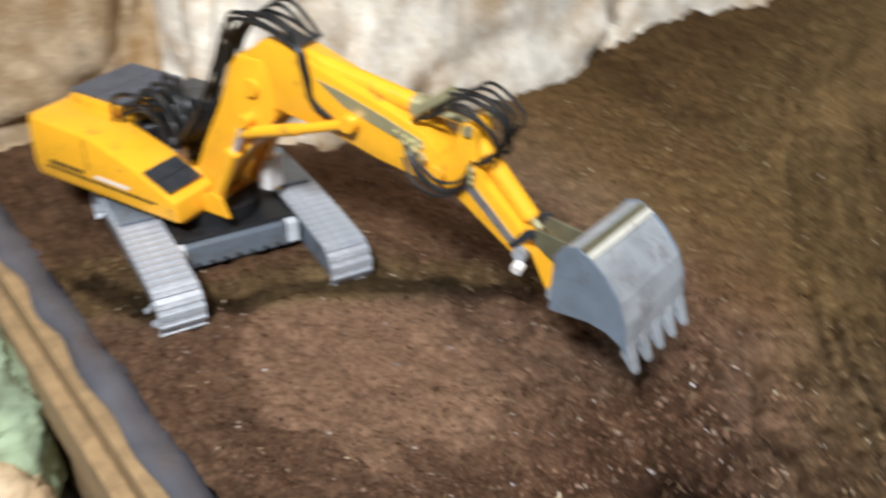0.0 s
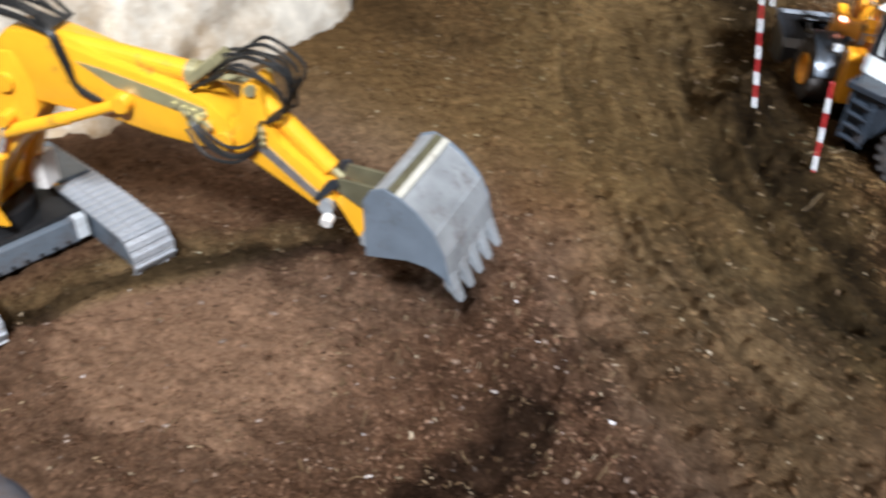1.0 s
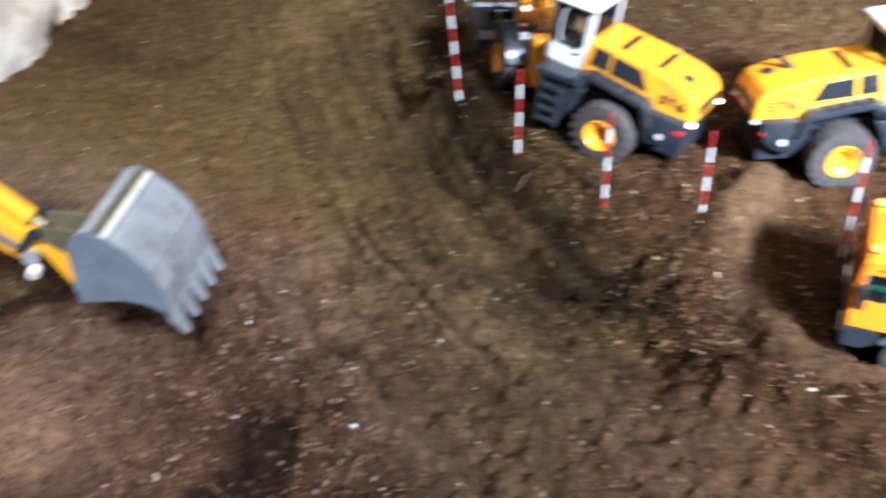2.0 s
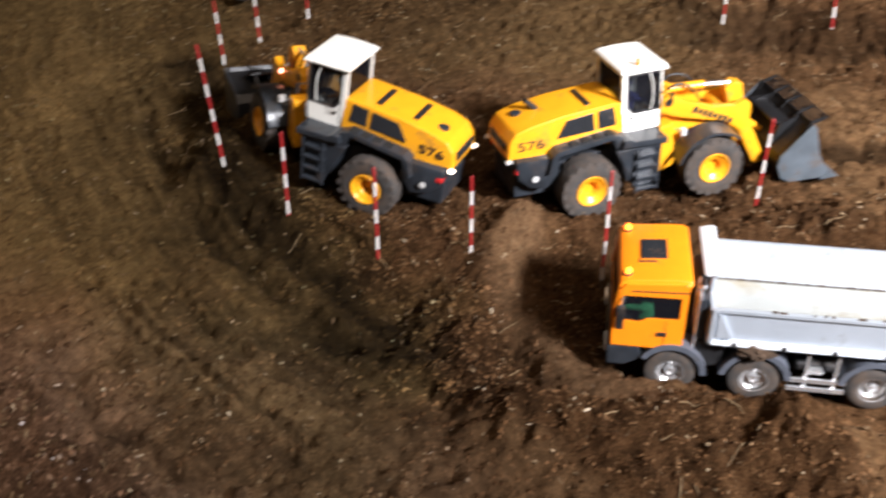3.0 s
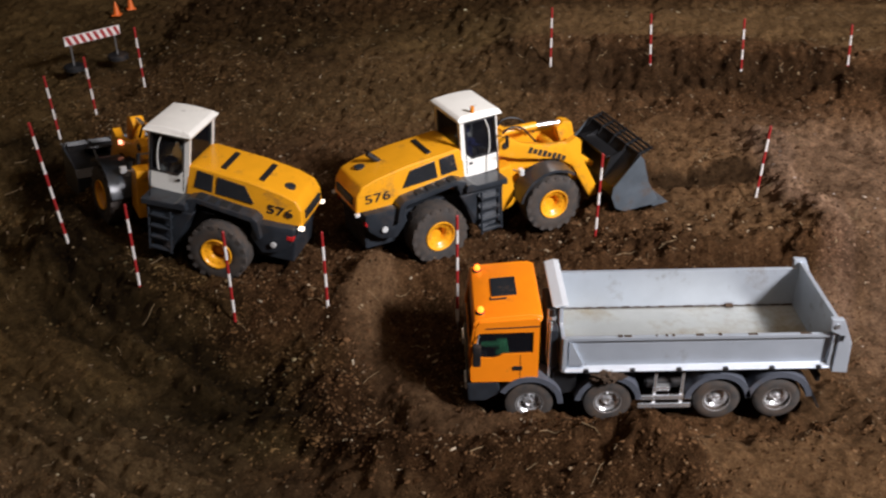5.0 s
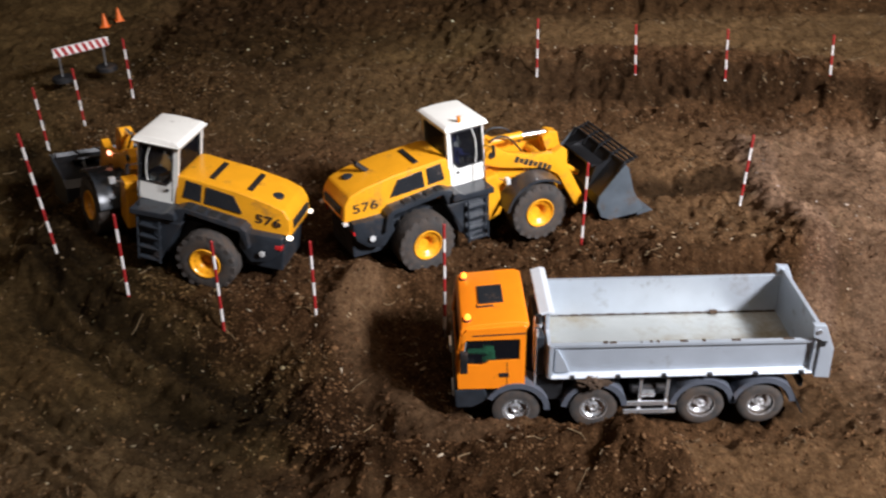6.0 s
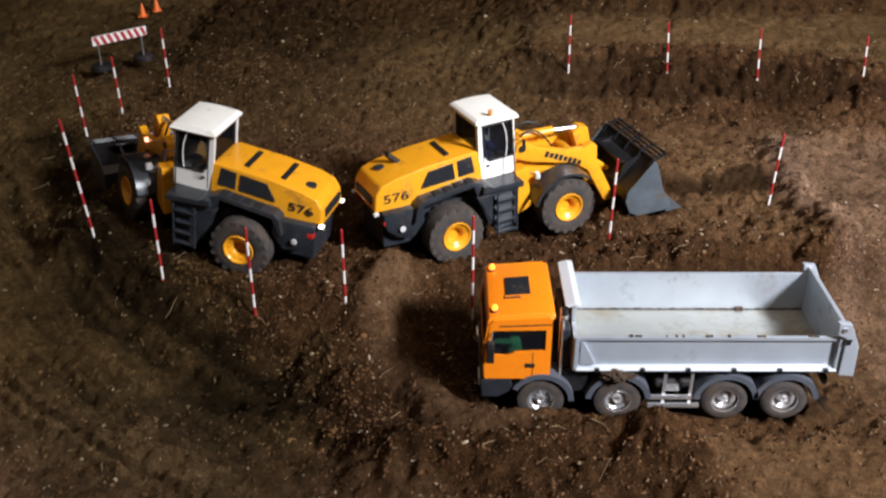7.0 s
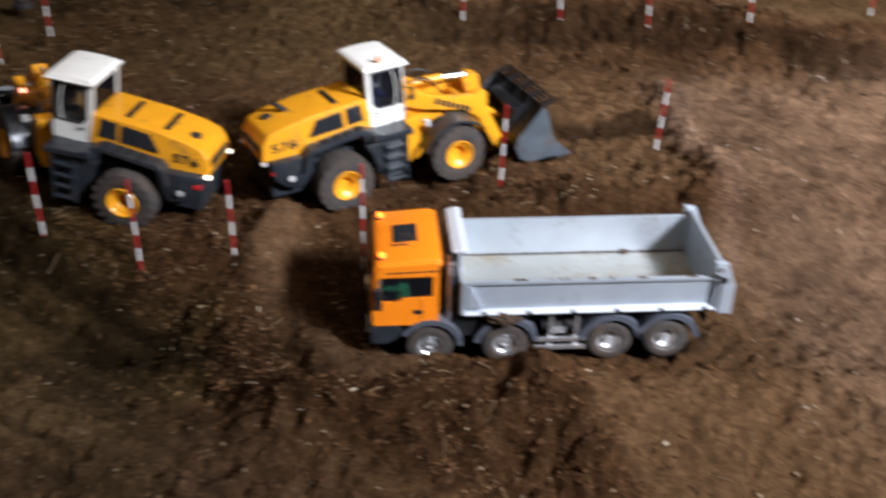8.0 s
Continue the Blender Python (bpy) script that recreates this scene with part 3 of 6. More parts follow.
def crumb_material(name, stops, dirt_scale):
    """Each crumb takes its own tone from the stops."""
    m = node_mat(name, (0.05, 0.03, 0.015), 0.95, 0, 0.3, 150, 0.7, 320)
    nt = m.node_tree
    b = nt.nodes["Principled BSDF"]
    b.inputs["Specular IOR Level"].default_value = 0.04
    geo = nt.nodes.new("ShaderNodeNewGeometry")
    r = nt.nodes.new("ShaderNodeValToRGB")
    while len(r.color_ramp.elements) < len(stops):
        r.color_ramp.elements.new(0.5)
    for e, (p, c) in zip(r.color_ramp.elements, stops):
        e.position, e.color = p, (*c, 1)
    nt.links.new(geo.outputs["Random Per Island"], r.inputs["Fac"])
    tc = nt.nodes.new("ShaderNodeTexCoord")
    n = nt.nodes.new("ShaderNodeTexNoise")
    n.inputs["Scale"].default_value, n.inputs["Detail"].default_value = dirt_scale, 6
    nt.links.new(tc.outputs["Object"], n.inputs["Vector"])
    r2 = nt.nodes.new("ShaderNodeMapRange")
    r2.inputs["From Min"].default_value, r2.inputs["From Max"].default_value = 0.3, 0.7
    r2.inputs["To Min"].default_value, r2.inputs["To Max"].default_value = 0.65, 1.4
    nt.links.new(n.outputs["Fac"], r2.inputs["Value"])
    mul = nt.nodes.new("ShaderNodeVectorMath")
    mul.operation = "SCALE"
    nt.links.new(r.outputs["Color"], mul.inputs[0])
    at = nt.nodes.new("ShaderNodeAttribute")
    at.attribute_name = "damp_shade"
    darken = nt.nodes.new("ShaderNodeMapRange")
    darken.inputs["To Min"].default_value, darken.inputs["To Max"].default_value = 1.0, 0.3
    nt.links.new(at.outputs["Fac"], darken.inputs["Value"])
    both = nt.nodes.new("ShaderNodeMath")
    both.operation = "MULTIPLY"
    nt.links.new(r2.outputs["Result"], both.inputs[0])
    nt.links.new(darken.outputs["Result"], both.inputs[1])
    nt.links.new(both.outputs[0], mul.inputs["Scale"])
    nt.links.new(soil_shift(nt, mul.outputs["Vector"]), b.inputs["Base Color"])
    return m


CLOD = crumb_material("soil_clod", [(0.0, (0.025, 0.0118, 0.0048)), (0.4, (0.069, 0.034, 0.0142)), (0.8, (0.117, 0.061, 0.0275)), (0.97, (0.140, 0.080, 0.039)), (1.0, (0.18, 0.115, 0.062))], 6.0)
PEBBLE = crumb_material("pale_pebble", [(0.0, (0.09, 0.058, 0.032)), (0.5, (0.18, 0.125, 0.075)), (0.85, (0.29, 0.21, 0.13)), (1.0, (0.46, 0.39, 0.29))], 40.0)
STRAW = node_mat("dry_straw", (0.22, 0.15, 0.075), 0.8, 0, 0.25, 40)
CHIP = crumb_material("wood_chip", [(0.0, (0.07, 0.042, 0.021)), (0.6, (0.13, 0.085, 0.047)), (0.9, (0.25, 0.18, 0.108)), (1.0, (0.46, 0.38, 0.27))], 40.0)


def mesh_from(name, verts, faces, material):
    me = bpy.data.meshes.new(name)
    me.vertices.add(len(verts))
    me.vertices.foreach_set("co", np.asarray(verts, dtype=np.float32).ravel())
    k = faces.shape[1]
    me.loops.add(faces.size)
    me.loops.foreach_set("vertex_index", faces.astype(np.int32).ravel())
    me.polygons.add(len(faces))
    me.polygons.foreach_set("loop_start", np.arange(0, faces.size, k, dtype=np.int32))
    me.update(calc_edges=True)
    me.validate()
    me.materials.append(material)
    return me


def build_ground():
    gx = np.concatenate([np.arange(-3.0, -1.75, 0.014), np.arange(-1.75, 1.05, 0.0048), np.arange(1.05, 2.0, 0.014), np.linspace(2.0, 6.19, 40)])
    gy = np.concatenate([np.arange(-0.915, 0.95, 0.0048), np.arange(0.95, 2.5, 0.0105), np.linspace(2.5, 5.99, 60)])
    X, Y = np.meshgrid(gx, gy)
    Z, P = soil_height(X, Y)
    verts = np.stack([X.ravel(), Y.ravel(), Z.ravel()], 1)
    nx, ny = len(gx), len(gy)
    i = (np.arange(ny - 1)[:, None] * nx + np.arange(nx - 1)[None, :]).ravel()
    faces = np.stack([i, i + 1, i + nx + 1, i + nx], 1)
    me = mesh_from("ground", verts, faces, SOIL)
    a = me.attributes.new("packed", "FLOAT", "POINT")
    a.data.foreach_set("value", P.ravel().astype(np.float32))
    _, t1 = lumps(X, Y, 0.030, 31)
    _, t2 = lumps(X, Y, 0.0155, 41)
    pale = 0.42 * ss(0.36, 0.56, bump_at(X, Y, -1.27, -0.60, 0.27, 0.20) + 0.25 * vnoise(X, Y, 0.06, 82))
    drag = ss(0.32, 0.12, from_line(X, Y, LANE)) * ss(-0.25, -0.5, X)
    bank = bank_at(X, Y, X, Y)[1]
    pale += 0.12 * ss(0.10, 0.05, from_line(X, Y, LANE)) * ss(-0.78, -0.95, X) + 0.80 * drag * streaks(X, Y) - 0.06 * drag * ss(-0.95, -0.6, X)
    # The ridge term paints the light on its crest into the tone.
    pale += 0.06 * ss(0.85, 1.0, bank) * ss(2.05, 1.85, Y) * ss(-0.1, 0.15, X) + 0.46 * np.exp(-(from_line(X, Y, RIDGE[1:]) / 0.028) ** 2) * (0.8 + 0.8 * vnoise(X, Y, 0.05, 115))
    pale += 0.02 * ss(0.62, 0.75, X) * ss(1.05, 0.8, Y) + 0.30 * ss(0.7, 0.95, X) * ss(0.6, 0.8, Y) * ss(1.35, 1.2, Y)
    pale += 0.22 * bump_at(X, Y, -0.98, -0.50, 0.16, 0.16)
    pale -= 0.04 * bump_at(X, Y, -0.88, -0.28, 0.13, 0.14) + 0.10 * bump_at(X, Y, -1.25, -0.28, 0.25, 0.09)
    pale += 0.12 * ss(0.0, 0.2, X) * ss(0.02, -0.1, Y) - 0.34 * bump_at(X, Y, -0.42, -0.14, 0.32, 0.32) + 0.7 * bump_at(X, Y, -0.90, -0.36, 0.30, 0.26) * vnoise(X, Y, 0.035, 114)
    pale += 0.20 * ss(0.2, 0.5, X) * ss(0.30, 0.45, Y) * ss(1.25, 1.0, Y)
    pale -= 0.20 * ss(-0.30, -0.55, X) * ss(0.12, 0.30, Y) * ss(-1.35, -1.1, X)
    pale += 0.5 * ss(0.52, 0.68, X) * ss(1.15, 0.95, Y) * vnoise(0.2 * (X - Y), X + Y, 0.04, 26)
    pale += 0.20 * vnoise(X, Y, 0.5, 113) + 0.32 * vnoise(X, Y, 0.26, 111) + 0.16 * vnoise(X, Y, 0.09, 112)
    for nm, val in (("damp_shade", damp_and_shade(X, Y)), ("loam_lit", loam_lit_at(X, Y)), ("clay", clayness(X, Y)), ("tone", 0.5 + 0.62 * (0.5 * t1 + 0.5 * t2 - 0.5) * (1 - 0.9 * P) + pale)):
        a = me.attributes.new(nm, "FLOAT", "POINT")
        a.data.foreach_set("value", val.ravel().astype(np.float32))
    me.polygons.foreach_set("use_smooth", np.ones(len(faces), dtype=bool))
    tagged(new("ground", me), "dark brown damp garden soil shaped into banks and ruts", "soil", kind="structure")


def scatter(name, count, sizes, material, label, category, seed, squash=0.7, sink=0.25, fine=False, reach=2.3):
    """Many small irregular lumps lying on the soil, as one mesh."""
    rng = np.random.default_rng(seed)
    bm = bmesh.new()
    if fine:
        bmesh.ops.create_cone(bm, cap_ends=False, segments=4, radius1=1.0, radius2=0.35, depth=1.3)
        bmesh.ops.triangulate(bm, faces=bm.faces)
    else:
        bmesh.ops.create_icosphere(bm, subdivisions=1, radius=1)
    V = np.array([v.co[:] for v in bm.verts])
    F = np.array([[v.index for v in f.verts] for f in bm.faces])
    bm.free()
    xs, ys = rng.uniform(-1.75, 1.3, count * 3), rng.uniform(-0.88, reach, count * 3)
    near = rng.uniform(0, 1, count * 3) < np.clip(1.25 - 0.35 * np.maximum(ys, 0) - 0.2 * np.maximum(xs - 0.6, 0), 0.3, 1)
    z, packed = soil_height(xs, ys)
    ok = near & (rng.uniform(0, 1, count * 3) > packed * (0.6 if fine else 0.8)) & (rng.uniform(0, 1, count * 3) > 0.3 * damp_and_shade(xs, ys)) & ~((xs > -0.1) & (xs < 0.5) & (ys > -0.005) & (ys < 0.18))
    xs, ys, z = xs[ok][:count], ys[ok][:count], z[ok][:count]
    n = len(xs)
    r = sizes[0] + (sizes[1] - sizes[0]) * rng.uniform(0, 1, n) ** 3
    A = rng.uniform(0, 2 * np.pi, n)
    S = np.stack([r * rng.uniform(0.6, 1.8, n), r * rng.uniform(0.5, 1.2, n), r * rng.uniform(0.6, 1.1, n) * squash], 1)
    W = V[None] * rng.uniform(0.55, 1.3, (n, len(V), 1)) * S[:, None]
    ca, sa = np.cos(A)[:, None], np.sin(A)[:, None]
    out = np.stack([W[..., 0] * ca - W[..., 1] * sa + xs[:, None], W[..., 0] * sa + W[..., 1] * ca + ys[:, None], W[..., 2] + (z + sink * r)[:, None]], 2)
    faces = (F[None] + (np.arange(n) * len(V))[:, None, None]).reshape(-1, 3)
    me = mesh_from(name, out.reshape(-1, 3), faces, material)
    for nm, val in (("damp_shade", damp_and_shade(xs, ys)), ("loam_lit", loam_lit_at(xs, ys)), ("clay", clayness(xs, ys))):
        a = me.attributes.new(nm, "FLOAT", "POINT")
        a.data.foreach_set("value", np.repeat(val, len(V)).astype(np.float32))
    tagged(new(name, me), label, category, kind="stuff")


def fibres(name, count, length, width, seed, material, label, category, dug=0.0, curl=0.4):
    """Bent slips lying about on the soil, as one mesh."""
    rng = np.random.default_rng(seed)
    x, y = rng.uniform(-1.7, 1.25, count), rng.uniform(-0.88, 1.75, count)
    dig = rng.uniform(0, 1, count) < dug
    x, y = np.where(dig, rng.normal(-0.95, 0.24, count), x), np.where(dig, np.maximum(rng.normal(-0.38, 0.22, count), -0.88), y)
    packed = soil_height(x, y)[1]
    keep = rng.uniform(0, 1, count) > 0.55 * packed
    x, y = x[keep], y[keep]
    n = len(x)
    a, bend = rng.uniform(0, math.pi, n), rng.uniform(-curl, curl, n)
    ln = length[0] + (length[1] - length[0]) * rng.uniform(0, 1, n) ** 2
    w = width[0] + (width[1] - width[0]) * rng.uniform(0, 1, n) ** 2
    rows = []
    for i in range(4):
        t = i / 3 - 0.5
        px, py = x + np.cos(a + bend * t) * ln * t, y + np.sin(a + bend * t) * ln * t
        pz = soil_height(px, py)[0] + 0.0022 + 0.4 * w
        nx, ny = -np.sin(a) * w, np.cos(a) * w
        for sx, dz in ((1, 0), (-1, 0), (-1, 1), (1, 1)):
            rows.append(np.stack([px + sx * nx, py + sx * ny, pz - dz * (0.0010 + 0.5 * w)], 1))
    verts = np.stack(rows, 1).reshape(-1, 3)
    one = [(4 * i + j, 4 * i + (j + 1) % 4, 4 * i + 4 + (j + 1) % 4, 4 * i + 4 + j) for i in range(3) for j in range(4)] + [(0, 1, 2, 3), (15, 14, 13, 12)]
    faces = (np.array(one)[None] + (np.arange(n) * 16)[:, None, None]).reshape(-1, 4)
    tagged(new(name, mesh_from(name, verts, faces, material)), label, category, kind="stuff")


build_ground()
scatter("soil_clods", 11000, (0.0016, 0.0060), CLOD, "loose dark clods of soil", "soil clods", 4, 0.75, 0.05)
scatter("soil_crumbs", 150000, (0.0010, 0.0042), CLOD, "fine dark crumbs of soil", "soil crumbs", 21, 0.9, 0.15, True, 1.5)
scatter("pebbles", 3900, (0.0006, 0.0048), PEBBLE, "pale pebbles in the soil", "pebbles", 9, 0.6, 0.5)
fibres("straw", 700, (0.006, 0.045), (0.0003, 0.0007), 5, STRAW, "scattered dry straw and root fibres on soil", "straw")
fibres("wood_chips", 5200, (0.003, 0.0095), (0.0006, 0.0022), 6, CHIP, "pale wood chips strewn over the soil", "wood chips", 0.20, 0.9)


# ---- edge of the soil bed, rock and hall ----
def rough_rock(name, centre, radii, seed, material, label, category, cells=7, amount=0.22, fine=6):
    bm = bmesh.new()
    bmesh.ops.create_icosphere(bm, subdivisions=fine, radius=1)
    for v in bm.verts:
        p = v.co.copy()
        q = p * 1.0
        for i in range(3):
            q[i] = math.copysign(abs(p[i]) ** 0.62, p[i])
        k = 1 + amount * noise.fractal(p * 1.7 + Vector((seed, 0, 0)), 0.9, 2.1, 6) + 0.05 * noise.noise(p * cells + Vector((0, seed, 0))) + 0.02 * abs(noise.noise(p * cells * 0.5 + Vector((seed, seed, 0)))) + 0.03 * noise.noise(p * cells * 2.2 + Vector((2, seed, 0))) + 0.012 * noise.noise(p * cells * 5) + 0.005 * noise.noise(p * cells * 11)
        v.co = Vector((q.x * radii[0], q.y * radii[1], q.z * radii[2])) * k + Vector(centre)
    me = part(name, bm, material)
    smooth(me, 60)
    return tagged(me, label, category)


def rock_material():
    return node_mat("pale_limestone", (0.54, 0.43, 0.285), 0.9, 0, 0.30, 22, 1.0, 90, (0.27, 0.16, 0.055), 0.72, 4.2)


LIME = rock_material()
WHITE_LIME = node_mat("white_limestone", (0.74, 0.69, 0.59), 0.9, 0, 0.22, 22, 1.0, 90, (0.38, 0.25, 0.11), 0.52, 4.6)
GREEN_ROCK = node_mat("greenish_stone", (0.22, 0.27, 0.17), 0.85, 0, 0.4, 16, 0.9, 70)
CONCRETE = node_mat("hall_concrete", (0.30, 0.28, 0.25), 0.9, 0, 0.15, 3, 0.3, 60)
HALL_WALL = node_mat("dark_hall_wall", (0.09, 0.085, 0.08), 0.9, 0, 0.2, 2)

rough_rock("limestone_boulder", (-2.38, 0.18, 0.34), (0.52, 0.66, 0.66), 3.0, WHITE_LIME, "large pale limestone boulder with tan stains behind the soil bed", "boulder", 9, 0.11)
rough_rock("limestone_boulder", (-2.72, -0.78, 0.30), (0.46, 0.52, 0.56), 8.0, LIME, "tan and white limestone boulder at the end of the bed", "boulder", 9, 0.11)
rough_rock("limestone_boulder", (-2.34, 0.96, 0.30), (0.48, 0.55, 0.62), 12.0, WHITE_LIME, "pale limestone boulder half buried by heaped soil", "boulder", 9, 0.11)
rough_rock("green_stone", (-1.70, -1.105, -0.165), (0.17, 0.115, 0.15), 5.0, GREEN_ROCK, "greenish rough stone outside the timber edge", "stone", 9, 0.15, 5)
rough_rock("grey_stone", (-1.52, -1.13, -0.23), (0.11, 0.09, 0.10), 6.0, LIME, "pale grey stone outside the timber edge", "stone", 9, 0.15, 5)

board = empty("timber_edging", Matrix.Translation((0, -0.955, -0.33)), "timber edging board wrapped with grey pond liner", "edging board")
part("board", box((-3.05, -0.03, 0.0), (6.19, 0.008, 0.365), 0.004), WOOD, board)
part("board", box((-3.05, 0.0085, 0.0), (-3.002, 6.94, 0.43), 0.004), WOOD, board)
part("ledge", box((-3.05, -0.058, 0.24), (6.19, -0.0305, 0.33), 0.004), WOOD, board, "lower timber batten")
bm = bmesh.new()
n = 240
prof = [(-0.012, 0.371), (0.012, 0.373), (0.045, 0.36), (0.062, 0.325), (0.064, 0.20)]
rows_ = []
for i in range(n + 1):
    x = -3.2 + 7.2 * i / n
    rows_.append([bm.verts.new((x, py + 0.006 * math.sin(x * 31 + k) + 0.008 * noise.noise(Vector((x * 9, k, 0))), pz + 0.010 * noise.noise(Vector((x * 7, 3, k * 0.5))))) for k, (py, pz) in enumerate(prof)])
for a, b_ in zip(rows_, rows_[1:]):
    for k in range(len(prof) - 1):
        bm.faces.new((a[k], a[k + 1], b_[k + 1], b_[k]))
liner = part("liner", bm, LINER, board, "creased grey plastic pond liner")
smooth(liner, 80)
sol = liner.modifiers.new("thickness", "SOLIDIFY")
sol.thickness = 0.003


def slab(name, lo, hi, material, label, category):
    return tagged(part(name, box(lo, hi), material), label, category, kind="structure")


slab("floor", (-6.2, -5.2, -0.48), (6.2, 6.2, -0.335), CONCRETE, "grey concrete floor of the hall", "floor")
slab("wall_north", (-6.2, 6.0, -0.33), (6.2, 6.2, 4.8), HALL_WALL, "plain dark wall of the hall", "wall")
slab("wall_south", (-6.2, -5.4, -0.33), (6.2, -5.2, 4.8), HALL_WALL, "plain dark wall of the hall", "wall")
slab("wall_east", (6.2, -5.2, -0.33), (6.4, 6.2, 4.8), HALL_WALL, "plain dark wall of the hall", "wall")
slab("wall_west", (-6.4, -5.2, -0.33), (-6.2, 6.2, 4.8), HALL_WALL, "plain dark wall of the hall", "wall")
slab("ceiling", (-6.4, -5.4, 4.8), (6.4, 6.4, 4.95), HALL_WALL, "plain dark ceiling of the hall", "ceiling")


# ---- wheels ----
def tyre_core(r, w, depth, n=36):
    """Tyre round the y axis, centred."""
    h = w / 2
    return lathe([(-0.001, r * 0.45), (-h * 0.5, r * 0.47), (-h * 0.92, r * 0.50), (-h, r * 0.58), (-h * 0.98, r * 0.86), (-h * 0.84, r - depth * 0.9), (-h * 0.6, r - depth * 0.5), (h * 0.6, r - depth * 0.5), (h * 0.84, r - depth * 0.9), (h * 0.98, r * 0.86), (h, r * 0.58), (h * 0.92, r * 0.50), (h * 0.5, r * 0.47), (0.001, r * 0.45)], n)


LUGS = {}


def lug_mesh(r, w, side):
    """One slanted tread lug, shared by all the wheels."""
    if side not in LUGS:
        h, depth = w / 2, r * 0.07
        b = bmesh.new()
        bmesh.ops.create_cube(b, size=1)
        wd = 2 * math.pi * r / 18 * 0.5
        for v in b.verts:
            yy = (v.co.y + 0.5) * h * 0.99
            top = v.co.z > 0
            v.co = Vector((v.co.x * wd * (0.8 if top else 1.0) + yy * 0.35, yy * side, r - depth * 1.4 - (0.10 * r if yy > h * 0.8 and not top else 0) + (depth * 1.1 - (depth * 0.5 if yy > h * 0.8 else 0) if top else 0)))
        bmesh.ops.recalc_face_normals(b, faces=b.faces)
        me = bpy.data.meshes.new("tread_lug")
        b.to_mesh(me)
        b.free()
        me.materials.append(RUBBER)
        LUGS[side] = me
    return LUGS[side]


def wheel(parent, centre, r, w, side, rim_mat, kind="loader", m=None):
    """side: +1 or -1, the way its face looks along y."""
    T = Matrix.Translation(centre)
    if side > 0:
        T = T @ Matrix.Rotation(math.pi, 4, "Z")
    if m is not None:
        T = m @ T
    h = w / 2
    b = tyre_core(r, w, r * (0.055 if kind == "loader" else 0.02))
    b.transform(T)
    ty = smooth(part("wheel", b, RUBBER, parent, "black rubber wheel caked with dry mud"), 35)
    if kind == "loader":
        for i in range(18):
            for sd in (-1, 1):
                lug = new("tread_lug", lug_mesh(r, w, sd))
                lug.parent = ty
                lug.matrix_local = T @ Matrix.Rotation(2 * math.pi * (i + (0.5 if sd > 0 else 0)) / 18, 4, "Y")
    if kind == "loader":
        rim = lathe([(h * 0.5, r * 0.40), (-h * 0.70, r * 0.485), (-h * 1.0, r * 0.50), (-h * 1.06, r * 0.485), (-h * 1.04, r * 0.455), (-h * 0.90, r * 0.43), (-h * 0.84, r * 0.40), (-h * 0.72, r * 0.27), (-h * 0.66, r * 0.25), (-h * 0.22, r * 0.20), (-h * 0.20, r * 0.10), (-h * 0.26, r * 0.03)], 28)
    else:
        rim = lathe([(h * 0.5, r * 0.40), (-h * 0.80, r * 0.57), (-h * 1.0, r * 0.58), (-h * 0.98, r * 0.54), (-h * 0.86, r * 0.52), (-h * 0.62, r * 0.47), (-h * 0.42, r * 0.38), (-h * 0.36, r * 0.28), (-h * 0.40, r * 0.21), (-h * 0.80, r * 0.18), (-h * 0.86, r * 0.13), (-h * 0.70, r * 0.10), (-h * 0.68, r * 0.03)], 28)
    rim.transform(T)
    smooth(part("rim", rim, rim_mat, ty, "yellow rim" if kind == "loader" else "chrome rim"), 30)
    bolts = []
    for i in range(10):
        a = 2 * math.pi * i / 10
        q = 0.335 if kind == "loader" else 0.30
        x, z = q * r * math.cos(a), q * r * math.sin(a)
        d = -h * (0.78 if kind == "loader" else 0.36)
        bolts.append(rod((x, d + 0.001, z), (x, d - 0.0016, z), r * (0.022 if kind == "loader" else 0.035), n=6))
    bb = joined(*bolts)
    bb.transform(T)
    part("wheel_bolts", bb, rim_mat if kind == "loader" else BLACK, ty)
    return ty


def arc_fender(cx, cz, r, thick, a0, a1, y0, y1, n=12):
    outer = [(cx + (r + thick) * math.cos(radians(a0 + (a1 - a0) * i / n)), cz + (r + thick) * math.sin(radians(a0 + (a1 - a0) * i / n))) for i in range(n + 1)]
    inner = [(cx + r * math.cos(radians(a0 + (a1 - a0) * i / n)), cz + r * math.sin(radians(a0 + (a1 - a0) * i / n))) for i in range(n + 1)]
    return prism(outer + inner[::-1], y0, y1)


def put_bars(name, rows, material, parent, m):
    """Unreadable writing: plain bars, rows of (x, y, width, height) in the plane of m."""
    bms = [box((x - w / 2, y - h / 2, -0.0002), (x + w / 2, y + h / 2, 0.0006)) for x, y, w, h in rows]
    b = joined(*bms)
    b.transform(m)
    return part(name, b, material, parent)


SIDE_R = Matrix.Rotation(radians(90), 4, "X")
SIDE_L = Matrix.Rotation(radians(180), 4, "Z") @ SIDE_R


